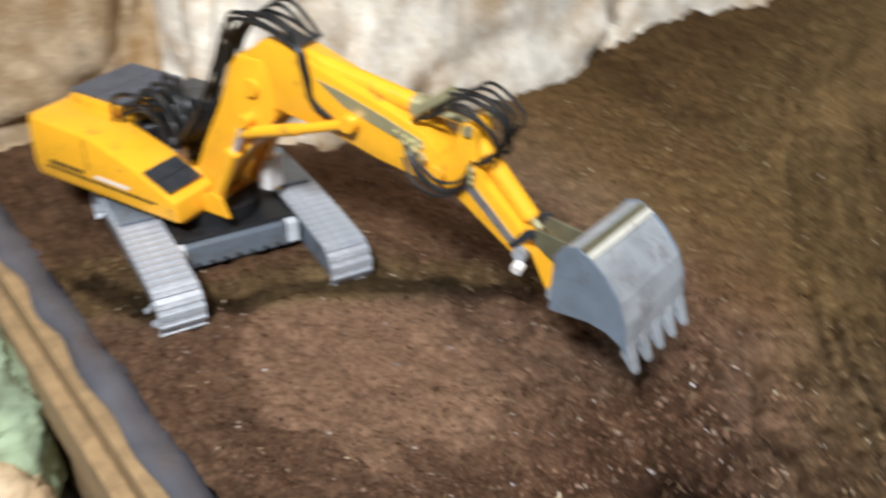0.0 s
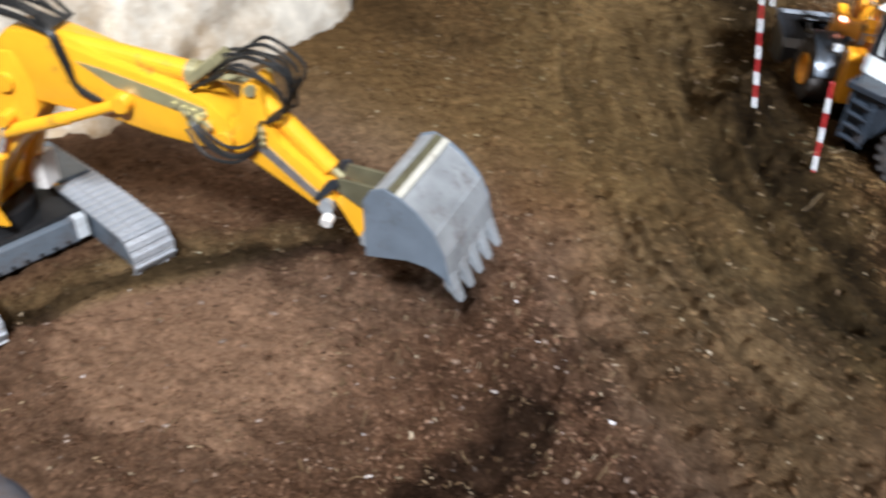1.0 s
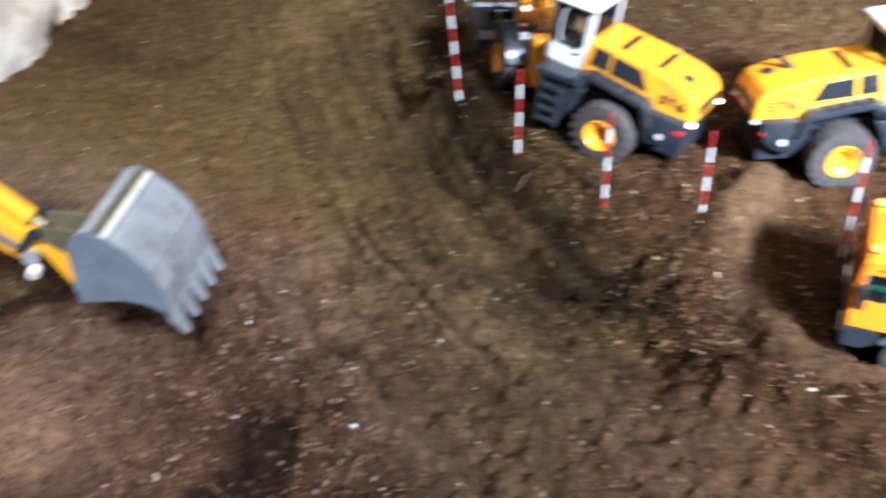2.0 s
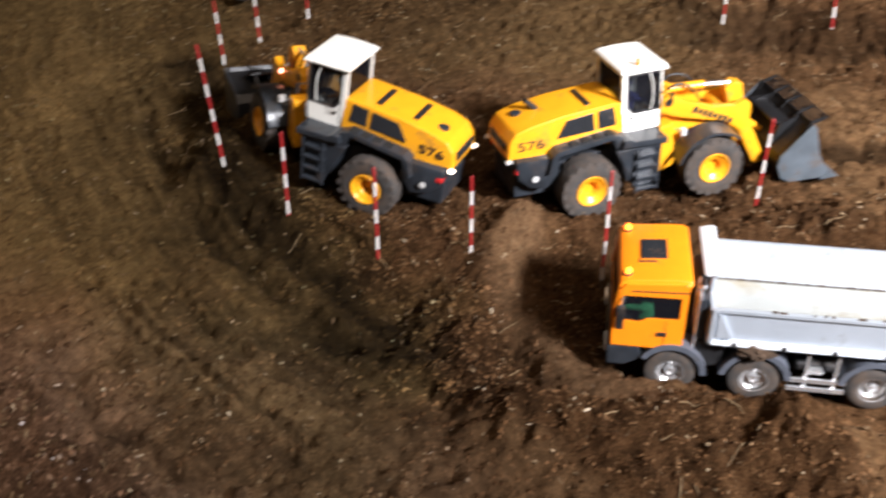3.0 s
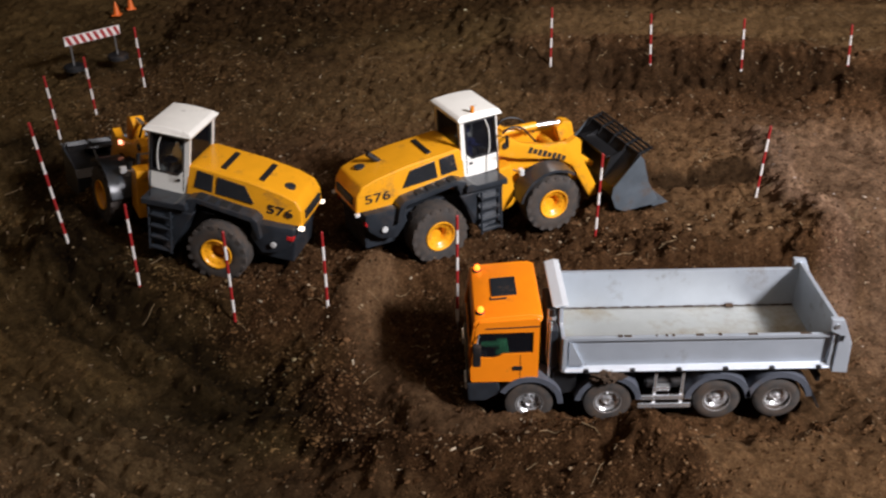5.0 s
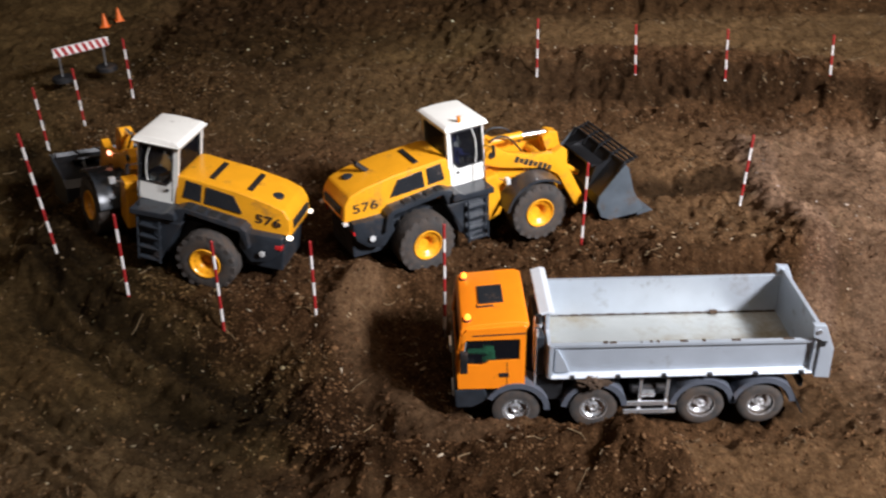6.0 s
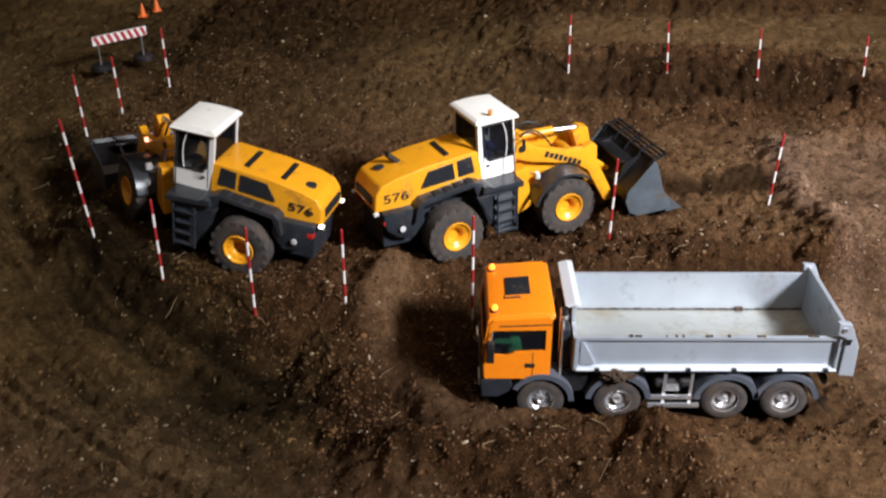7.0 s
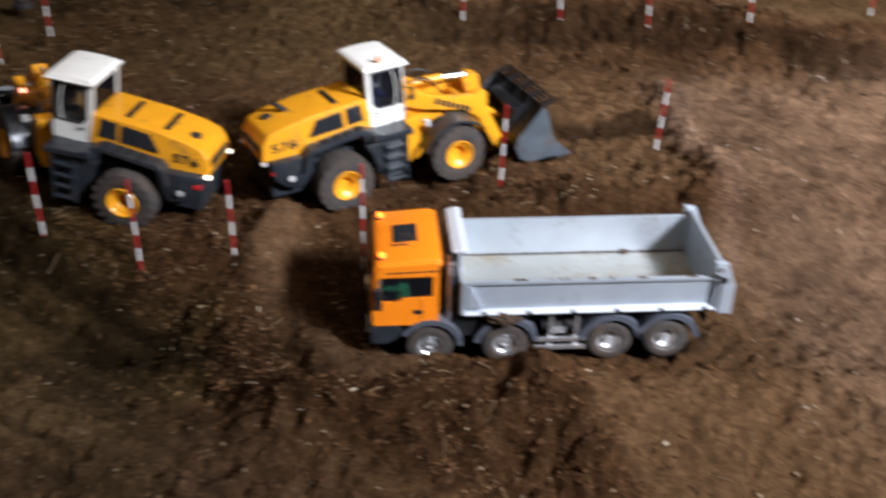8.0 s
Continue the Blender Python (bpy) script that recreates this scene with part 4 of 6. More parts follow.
# ---- wheel loader ----
def wheel_loader(m, bend, label, lamp_on, doll, tip=0.0, dip=0.0):
    root = empty("wheel_loader", m, label, "wheel loader", "model wheel loaders")
    F = Matrix.Rotation(radians(bend), 4, "Z") @ Matrix.Rotation(radians(dip), 4, "Y")
    R, W = 0.0605, 0.047
    YH = 0.079

    def front(bm):
        bm.transform(F)
        return bm

    # rear half
    for s in (-1, 1):
        wheel(root, (-0.1275, s * YH, R), R, W, s, YELLOW)
    part("rear_frame", prism([(-0.26, 0.05), (-0.26, 0.10), (-0.05, 0.115), (0.02, 0.10), (0.02, 0.055), (-0.05, 0.04)], -0.05, 0.05, 0.003), GREY, root)
    part("rear_axle", rod((-0.1275, -0.07, R), (-0.1275, 0.07, R), 0.014), GREY, root)
    cw = prism([(-0.206, 0.070), (-0.236, 0.074), (-0.257, 0.094), (-0.262, 0.118), (-0.261, 0.132), (-0.185, 0.132), (-0.180, 0.10)], -0.078, 0.078)
    for v in cw.verts:
        if v.co.x < -0.23:
            v.co.y *= 0.90
    bevelled(cw, 0.006)
    smooth(part("counterweight", cw, GREY, root, "dark grey rear counterweight"), 30)
    bon = prism([(-0.046, 0.118), (-0.045, 0.200), (-0.060, 0.203), (-0.160, 0.198), (-0.225, 0.189), (-0.255, 0.180), (-0.268, 0.163), (-0.273, 0.131), (-0.18, 0.128), (-0.17, 0.132), (-0.10, 0.132)], -0.060, 0.060)
    for v in bon.verts:
        k = (v.co.z - 0.135) / 0.06
        if k > 0:
            v.co.y *= 1 - 0.12 * min(k, 1)
        if v.co.x < -0.245:
            v.co.y *= 1 - 0.10 * (-0.245 - v.co.x) / 0.03
    bevelled(bon, 0.005, 3)
    hood = smooth(part("bonnet", bon, YELLOW, root), 28)
    for s in (-1, 1):
        S = SIDE_R if s < 0 else SIDE_L
        for nm, xa in (("side_window", [(-0.178, 0.158), (-0.158, 0.188), (-0.106, 0.193), (-0.104, 0.160)]), ("air_intake", [(-0.097, 0.161), (-0.097, 0.194), (-0.066, 0.197), (-0.062, 0.163)])):
            g = prism(xa, -0.0015, 0.0015, 0.0007)
            g.transform(Matrix.Translation((0, s * 0.0566, 0.166)) @ Matrix.Rotation(radians(s * 6.9), 4, "X") @ Matrix.Translation((0, 0, -0.166)))
            part(nm, g, GLASS_DARK, hood, "dark grille panel")
        lie = Matrix.Translation((-0.228, -0.0568, 0.1535)) @ Matrix.Rotation(radians(-3.4), 4, "Z") @ Matrix.Rotation(radians(-3.6), 4, "X") if s < 0 else Matrix.Translation((-0.228, 0.0558, 0.1535)) @ Matrix.Rotation(radians(6.0), 4, "X")
        lettering("lettering", "576", 0.024, lie @ S @ Matrix.Diagonal((1.45, 1, 1, 1)), DARK, hood, "black model number")
    for xx, zz in ((-0.108, 0.2020), (-0.182, 0.1963))[:2 if lamp_on else 1]:
        sl = box((-0.005, -0.034, -0.001), (0.005, 0.034, 0.002), 0.001)
        sl.transform(Matrix.Translation((xx, 0, zz)) @ Matrix.Rotation(radians(-8), 4, "Y"))
        part("vent_slot", sl, BLACK, hood)
    ex = rod((-0.192, 0.010, 0.190), (-0.214, 0.010, 0.2130), 0.0062, 0.0055, 12)
    part("filler_cover", lathe([(-0.004, 0.011), (0.001, 0.011), (0.002, 0.009)], 18, "z", (-0.230, 0.015, 0.1882)), GREY, hood, "round grey cover")
    if not lamp_on:
        part("exhaust", ex, BLACK, hood, "short black exhaust pipe")
    else:
        ex.free()
    part("rear_grille", box((-0.2735, -0.038, 0.142), (-0.2675, 0.038, 0.158), 0.001), DARK, hood)
    for s in (-1, 1):
        part("rear_lamp", box((-0.2765, s * 0.056 - 0.0045, 0.127), (-0.266, s * 0.056 + 0.0045, 0.1325), 0.0015), TAIL_ON if lamp_on else LENS_CLEAR, root, "lit rear lamp" if lamp_on else "clear rear lamp")
        part("tail_light", box((-0.262, s * 0.064 - 0.005, 0.107), (-0.249, s * 0.064 + 0.0075, 0.116), 0.0015), LENS_RED, root, "red tail light")
        part("reflector", lathe([(0, 0.006), (0.002, 0.006), (0.0025, 0.004)], 14, "y", (-0.228, s * 0.0785, 0.096)), LENS_CLEAR, root)
        # mudguard, platform and steps
        arch = [(-0.050, 0.056), (-0.0545, 0.0745), (-0.0795, 0.1475), (-0.183, 0.1365), (-0.199, 0.104)]
        f = prism([(-0.034, 0.056), (-0.040, 0.104), (-0.060, 0.150), (-0.078, 0.157), (-0.186, 0.1465), (-0.197, 0.139), (-0.2055, 0.106)] + arch[::-1], s * 0.052, s * 0.087, 0.0015)
        smooth(part("mudguard", f, GREY, root, "dark grey plastic mudguard"), 30)
        for k in range(4):
            part("tread_block", box((-0.160 + 0.023 * k, s * 0.072 - 0.010, 0.1485 + 0.0022 * k), (-0.144 + 0.023 * k, s * 0.072 + 0.010, 0.1515 + 0.0022 * k), 0.0012), DARK, root)
        part("platform", prism([(-0.066, 0.132), (-0.062, 0.146), (-0.05, 0.146), (-0.04, 0.141), (0.024, 0.138), (0.024, 0.126)], s * 0.05, s * 0.098, 0.002), GREY, root)
        part("skirt", prism([(-0.075, 0.124), (0.018, 0.124), (0.012, 0.045), (-0.036, 0.040), (-0.056, 0.085)], s * 0.052, s * 0.089, 0.003), GREY, root)
        for k in range(4):
            z = 0.038 + 0.023 * k
            part("step", box((-0.036, s * 0.090 - 0.011, z), (0.004, s * 0.090 + 0.011, z + 0.004), 0.001), GREY, root)
        for xx in (-0.038, 0.005):
            part("ladder_rail", rod((xx, s * 0.099, 0.035), (xx + 0.004, s * 0.097, 0.122), 0.0022, n=8), GREY, root)
        part("handrail", rod((0.012, s * 0.085, 0.122), (0.014, s * 0.077, 0.20), 0.0013, n=8), BLACK, root)
    # cab
    x0, x1, z0, z1, yc = -0.050, 0.029, 0.140, 0.255, 0.054
    cab = part("cab", joined(
        box((x0, -yc, z0), (x1, yc, z0 + 0.006)),
        prism([(-yc, z0), (yc, z0), (yc, z1), (-yc, z1)], x0, x0 + 0.004, 0, [[(-yc + 0.007, 0.186), (yc - 0.007, 0.186), (yc - 0.009, z1 - 0.004), (-yc + 0.009, z1 - 0.004)]], "x"),
        prism([(-yc, z0), (yc, z0), (yc, z1), (-yc, z1)], x1 - 0.004, x1, 0, [[(-yc + 0.006, 0.166), (yc - 0.006, 0.166), (yc - 0.006, z1 - 0.004), (-yc + 0.006, z1 - 0.004)]], "x")), WHITE, root, "white cab with large dark windows")
    for s in (-1, 1):
        side = prism([(x0, z0), (x1 - 0.008, z0), (x1, z0 + 0.02), (x1 - 0.003, z1), (x0, z1)], s * (yc - 0.004), s * (yc + 0.0005), 0,
                     [[(x0 + 0.011, 0.192), (x0 + 0.022, 0.178), (x1 - 0.003, 0.178), (x1 - 0.0055, z1 - 0.004), (x0 + 0.010, z1 - 0.004)]])
        part("cab_side", side, WHITE, cab)
        g = part("window", box((x0 + 0.009, s * (yc - 0.0025), 0.176), (x1 - 0.003, s * (yc - 0.0012), z1 - 0.004)), GLASS, cab, "tinted window")
        g.visible_shadow = False
        part("window_seal", prism([(x0 + 0.0095, 0.190), (x0 + 0.021, 0.176), (x1 - 0.0015, 0.176), (x1 - 0.0040, z1 - 0.0025), (x0 + 0.0085, z1 - 0.0025)], s * (yc - 0.001), s * (yc + 0.0014), 0,
                                  [[(x0 + 0.0135, 0.193), (x0 + 0.024, 0.180), (x1 - 0.005, 0.180), (x1 - 0.0075, z1 - 0.006), (x0 + 0.0125, z1 - 0.006)]]), BLACK, cab)
        hose("window_pillar", [(x1 - 0.026, s * (yc + 0.0010), z1 - 0.004), (x1 - 0.0195, s * (yc + 0.0018), 0.228), (x1 - 0.0185, s * (yc + 0.0018), 0.198), (x1 - 0.021, s * (yc + 0.0010), 0.179)], 0.0012, WHITE, cab)
        part("door_gap", box((x0 + 0.0095, s * (yc + 0.0003) - 0.0006, z0 + 0.006), (x0 + 0.0108, s * (yc + 0.0003) + 0.0006, 0.190)), DARK, cab)
        part("door_handle", box((x0 + 0.016, s * (yc + 0.0022) - 0.0012, 0.166), (x0 + 0.022, s * (yc + 0.0022) + 0.0012, 0.170), 0.0005), BLACK, cab)
        part("mirror", joined(rod((x1 - 0.004, s * (yc + 0.001), 0.21), (x1 + 0.012, s * (yc + 0.016), 0.208), 0.001, n=6), box((x1 + 0.010, s * (yc + 0.016) - 0.004, 0.190), (x1 + 0.014, s * (yc + 0.016) + 0.004, 0.211), 0.001)), BLACK, cab)
    for xx in (x0 + 0.0012, x1 - 0.0028):
        g = part("window", box((xx, -yc + 0.006, 0.167 if xx > 0 else 0.187), (xx + 0.0014, yc - 0.006, z1 - 0.003)), GLASS, cab, "tinted window")
        g.visible_shadow = False
    rf = prism([(x0 - 0.004, z1), (x1 + 0.005, z1 - 0.001), (x1 + 0.0080, z1 + 0.003), (x1 + 0.004, z1 + 0.0095), (x1 - 0.02, z1 + 0.0125), (x0 + 0.03, z1 + 0.0135), (x0 + 0.002, z1 + 0.012), (x0 - 0.006, z1 + 0.007)], -yc - 0.006, yc + 0.006)
    for v in rf.verts:
        if v.co.z > z1 + 0.008:
            v.co.y *= 0.91
    bevelled(rf, 0.003, 3)
    roof = smooth(part("roof", rf, WHITE, cab, "white overhanging cab roof"), 30)
    for s in (-1, 1):
        part("roof_edge", rod((x0 - 0.005, s * (yc + 0.0065), z1 + 0.005), (x1 + 0.007, s * (yc + 0.0065), z1 + 0.002), 0.0013, n=8), WHITE, roof)
    if not lamp_on:
        part("beacon", rod((x0 + 0.030, -0.050, z1 + 0.010), (x0 + 0.030, -0.050, z1 + 0.025), 0.0042, 0.0036, 12), AMBER_OFF, cab, "amber beacon")
    part("driver_seat", joined(box((-0.034, -0.018, 0.144), (0.0, 0.018, 0.160), 0.004), box((-0.040, -0.018, 0.160), (-0.028, 0.018, 0.20), 0.004)), BLACK, cab)
    part("steering_wheel", joined(rod((0.018, 0, 0.144), (0.012, 0, 0.172), 0.002), lathe([(0, 0.012), (0.002, 0.0135), (0.004, 0.012)], 16, "z", (0.012, 0, 0.172))), BLACK, cab)
    if doll:
        d = joined(prism([(-0.046, 0.15), (-0.022, 0.15), (-0.024, 0.188), (-0.044, 0.19)], -0.015, 0.015, 0.005), rod((-0.03, -0.016, 0.18), (-0.004, -0.012, 0.166), 0.005, 0.0035), rod((-0.03, 0.016, 0.18), (-0.004, 0.012, 0.166), 0.005, 0.0035), lathe([(-0.010, 0.003), (-0.006, 0.008), (0, 0.010), (0.007, 0.008), (0.010, 0.003)], 14, "z", (-0.032, 0, 0.203)))
        tagged(part("driver_doll", d, DOLL_BLUE), "small blue plastic driver figure seated in the cab", "doll").matrix_world = m @ Matrix.Translation((0.018, 0, 0.010))
    # front half
    for s in (-1, 1):
        wheel(root, (0.1275, s * YH, R), R, W, s, YELLOW, "loader", F)
        f = arc_fender(0.1275, R, R + 0.008, 0.005, 50, 165, s * 0.054, s * 0.103)
        smooth(part("mudguard", front(f), GREY, root, "dark grey plastic mudguard"), 30)
    part("front_axle", front(rod((0.1275, -0.07, R), (0.1275, 0.07, R), 0.014)), GREY, root)
    part("front_frame", front(prism([(0.018, 0.048), (0.020, 0.150), (0.036, 0.188), (0.056, 0.196), (0.070, 0.186), (0.080, 0.160), (0.105, 0.14), (0.15, 0.11), (0.165, 0.06), (0.14, 0.042)], -0.028, 0.028, 0.003)), YELLOW, root)
    part("frame_cheek", front(prism([(0.026, 0.045), (0.030, 0.142), (0.056, 0.146), (0.064, 0.06)], -0.063, 0.063, 0.003)), YELLOW, root)
    arm = [(0.034, 0.164), (0.040, 0.188), (0.060, 0.196), (0.090, 0.176), (0.140, 0.160), (0.186, 0.154), (0.206, 0.164), (0.217, 0.154), (0.217, 0.122), (0.252, 0.044), (0.252, 0.024), (0.236, 0.022), (0.196, 0.104), (0.165, 0.126), (0.075, 0.148)]
    for s in (-1, 1):
        a = smooth(part("lift_arm", front(prism(arm, s * 0.030, s * 0.046, 0.0018)), YELLOW, root), 30)
        if s < 0:
            put_bars("brand_bar", [(-0.036 + 0.0112 * k, 0, 0.0080, 0.0125 - 0.003 * (k % 3 == 1)) for k in range(8)], DARK, a, F @ Matrix.Translation((0.138, -0.0464, 0.1440)) @ SIDE_R @ Matrix.Rotation(radians(-25), 4, "Z"))
        part("lift_cylinder", front(joined(rod((0.075, s * 0.022, 0.075), (0.125, s * 0.022, 0.115), 0.0075), )), BLACK, root)
        part("lift_rod", front(rod((0.125, s * 0.022, 0.115), (0.155, s * 0.026, 0.132), 0.0038)), CHROME, root)
        part("arm_pin", front(rod((0.052, s * 0.026, 0.182), (0.052, s * 0.049, 0.182), 0.007, n=12)), BLACK, root)
        part("head_lamp", front(joined(box((0.066, s * 0.074 - 0.007, 0.126), (0.076, s * 0.074 + 0.007, 0.140), 0.003), rod((0.066, s * 0.05, 0.128), (0.070, s * 0.075, 0.132), 0.002, n=6))), LENS_CLEAR, root, "clear front lamp")
        if lamp_on and s > 0:
            part("marker_lamp", front(box((0.150, 0.044, 0.150), (0.158, 0.052, 0.158), 0.002)), HEAD_ON, root, "small lit red lamp")
    part("cross_tube", front(rod((0.165, -0.04, 0.142), (0.165, 0.04, 0.142), 0.009)), YELLOW, root)
    part("rocker", front(prism([(0.178, 0.176), (0.194, 0.188), (0.212, 0.182), (0.224, 0.115), (0.210, 0.106), (0.188, 0.140)], -0.013, 0.013, 0.002)), YELLOW, root)
    part("tilt_cylinder", front(rod((0.062, 0, 0.188), (0.138, 0, 0.186), 0.0085, n=14)), YELLOW, root)
    part("tilt_rod", front(rod((0.138, 0, 0.186), (0.194, 0, 0.182), 0.0046)), CHROME, root, "polished piston rod")
    hose("hose", [F @ Vector(p) for p in ((0.050, 0.014, 0.18), (0.075, 0.018, 0.205), (0.11, 0.016, 0.200), (0.14, 0.014, 0.165))], 0.0022, HOSE, root)
    hose("hose", [F @ Vector(p) for p in ((0.045, -0.014, 0.17), (0.068, -0.018, 0.200), (0.10, -0.016, 0.196), (0.13, -0.014, 0.16))], 0.0022, HOSE, root)
    part("bucket_link", front(rod((0.216, 0, 0.112), (0.264, 0, 0.072), 0.006)), YELLOW, root)
    # bucket, tipped about its pin
    Q = F @ Matrix.Translation((0.250, 0, 0.030)) @ Matrix.Rotation(radians(tip), 4, "Y") @ Matrix.Translation((-0.250, 0, -0.030))

    def tipped(bm):
        bm.transform(Q)
        return bm

    back = [(0.362, 0.009), (0.285, 0.009), (0.264, 0.021), (0.255, 0.045), (0.259, 0.064), (0.317, 0.121)]
    inner = [(0.362, 0.013), (0.286, 0.014), (0.268, 0.024), (0.260, 0.046), (0.263, 0.062), (0.321, 0.118)]
    bk = part("bucket", tipped(prism(back + inner[::-1], -0.104, 0.104)), BUCKET_BLACK, root, "black steel loading bucket")
    for s in (-1, 1):
        # Plate of the lamp_on loader is darker: its shade is put into the colour.
        part("side_plate", tipped(prism([(0.364, 0.006), (0.283, 0.006), (0.262, 0.018), (0.252, 0.045), (0.256, 0.065), (0.316, 0.124), (0.324, 0.114), (0.337, 0.058), (0.354, 0.026)], s * 0.104, s * 0.108, 0.0012)), GREY if lamp_on else SIDE_STEEL, bk, "worn steel side plate")
    part("cutting_edge", tipped(prism([(0.382, 0.005), (0.345, 0.003), (0.345, 0.008), (0.362, 0.015)], -0.111, 0.111)), SIDE_STEEL, bk, "bare steel cutting edge")
    for k in range(4):
        part("guard_bar", tipped(box((0.3165 + 0.0085 * k, -0.103, 0.1205 + 0.0030 * k), (0.3205 + 0.0085 * k, 0.103, 0.1240 + 0.0030 * k), 0.0008)), BUCKET_BLACK, bk)
    for k in range(5):
        y = -0.098 + 0.049 * k
        part("guard_rib", tipped(prism([(0.300, 0.106), (0.318, 0.1195), (0.346, 0.1300), (0.346, 0.1335), (0.316, 0.1260)], y - 0.002, y + 0.002)), BUCKET_BLACK, bk)
    for y in (-0.055, 0.055):
        part("gusset", tipped(prism([(0.258, 0.064), (0.312, 0.1175), (0.276, 0.108)], y - 0.0025, y + 0.0025)), BUCKET_BLACK, bk)
    part("back_beam", tipped(box((0.270, -0.050, 0.1035), (0.300, 0.070, 0.1085), 0.001)), BUCKET_BLACK, bk)
    return root


def wheel_loader_pose(x, y, z, heading, pitch=0.0, roll=0.0):
    return Matrix.Translation((x, y, z)) @ Euler((radians(roll), radians(-pitch), radians(heading)), "XYZ").to_matrix().to_4x4()


wheel_loader(wheel_loader_pose(-0.060, 0.552, 0.066, 26, 3.5), -6, "yellow model wheel loader with white cab, bucket lowered on soil", False, True, 0)
wheel_loader(wheel_loader_pose(-0.653, 0.480, 0.080, 166, 9), -42, "yellow model wheel loader with lit lamps parked between marker poles", True, False, 30, 5)


# ---- tipper truck ----
def tipper_truck(m):
    root = empty("tipper_truck", m, "orange model tipper truck with four axles and silver body", "truck")
    R = 0.0385
    WX = (0.0, 0.124, 0.297, 0.393)
    for i, x in enumerate(WX):
        for y, s in ((0.0, -1), (0.172, 1)):
            w = 0.024 if i < 2 else 0.042
            wheel(root, (x, y - s * w / 2, R), R, w, s, CHROME, "truck")
        part("axle", rod((x, 0.02, R), (x, 0.152, R), 0.007), BLACK, root)
    for y in (0.058, 0.106):
        part("chassis_rail", box((-0.06, y, 0.056), (0.455, y + 0.008, 0.080), 0.001), BLACK, root)
    for x in (0.06, 0.2, 0.35, 0.44):
        part("cross_member", box((x, 0.06, 0.058), (x + 0.008, 0.112, 0.075)), BLACK, root)
    part("engine_block", box((-0.05, 0.05, 0.045), (0.04, 0.122, 0.085), 0.004), BLACK, root)
    # cab
    x1, zb = 0.012, 0.083
    prof = [(-0.092, zb), (-0.0945, 0.128), (-0.086, 0.183), (-0.079, 0.193), (x1 - 0.004, 0.199), (x1, 0.196), (x1, zb)]
    cab = part("cab", joined(
        box((x1 - 0.004, 0.002, zb), (x1, 0.170, 0.196)),
        box((-0.090, 0.003, zb), (x1, 0.169, zb + 0.005)),
        box((-0.0945, 0.003, zb), (-0.0895, 0.169, 0.130), 0.0015)), ORANGE, root, "orange driver cab")
    for y0, y1 in ((0.0, 0.004), (0.168, 0.172)):
        sd = prism(prof, y0, y1, 0, [[(-0.0865, 0.130), (-0.0865, 0.137), (-0.0800, 0.174), (0.003, 0.1755), (0.003, 0.137), (-0.045, 0.135), (-0.050, 0.131), (-0.058, 0.128)]])
        part("cab_side", sd, ORANGE, cab)
        g = part("side_window", prism([(-0.089, 0.126), (-0.0820, 0.176), (0.005, 0.177), (0.005, 0.135), (-0.05, 0.127)], (y0 + y1) / 2 - 0.0006, (y0 + y1) / 2 + 0.0006), GLASS_CLEAR, cab, "tinted side window")
        g.visible_shadow = False
        s = -1 if y0 < 0.1 else 1
        yo = y0 if s < 0 else y1
        part("door_gap", box((-0.0165, yo - 0.0005, 0.088), (-0.0157, yo + 0.0005, 0.133)), DARK, cab)
        part("door_handle", box((-0.028, yo - 0.0012, 0.105), (-0.013, yo + 0.0012, 0.1125), 0.0008), BLACK, cab)
        part("mirror", joined(box((-0.090, yo + s * 0.012 - 0.005, 0.124), (-0.078, yo + s * 0.012 + 0.005, 0.162), 0.002), rod((-0.08, yo, 0.172), (-0.084, yo + s * 0.012, 0.160), 0.0012, n=6)), BLACK, cab)
        part("roof_gutter", prism([(-0.070, 0.1835), (x1, 0.187), (x1, 0.1852), (-0.0705, 0.1818)], yo - 0.0007, yo + 0.0007), DARK, cab)
    roof = prism([(-0.0890, 0.183), (-0.0870, 0.193), (-0.066, 0.1985), (-0.004, 0.2035), (x1 + 0.003, 0.201), (x1 + 0.006, 0.196), (x1, 0.190), (-0.06, 0.186)], 0.001, 0.171)
    for v in roof.verts:
        if v.co.z > 0.192:
            v.co.y = 0.086 + (v.co.y - 0.086) * 0.94
    bevelled(roof, 0.0035, 3)
    smooth(part("roof", roof, ORANGE, cab), 30)
    part("roof_hatch", box((-0.058, 0.064, 0.1985), (-0.018, 0.116, 0.2038), 0.0015, Matrix.Translation((-0.03, 0, 0.2)) @ Matrix.Rotation(radians(-5), 4, "Y") @ Matrix.Translation((0.03, 0, -0.2))), GLASS_DARK, cab, "dark tinted roof hatch")
    ws = prism([(-0.0935, 0.132), (-0.0865, 0.182), (-0.0845, 0.182), (-0.0915, 0.132)], 0.006, 0.166)
    g = part("windscreen", ws, GLASS, cab, "tinted windscreen")
    g.visible_shadow = False
    part("sun_visor", prism([(-0.0905, 0.176), (-0.0880, 0.190), (-0.0850, 0.190), (-0.0875, 0.176)], 0.004, 0.168, 0.001), ORANGE, cab)
    for y in (0.0, 0.158):
        part("windscreen_pillar", prism([(-0.0965, 0.128), (-0.0890, 0.182), (-0.0835, 0.182), (-0.0905, 0.128)], y, y + 0.014, 0.001), ORANGE, cab)
    part("grille", joined(*[box((-0.0965, 0.03, 0.090 + 0.0085 * k), (-0.0940, 0.142, 0.095 + 0.0085 * k), 0.0006) for k in range(4)]), BLACK, cab)
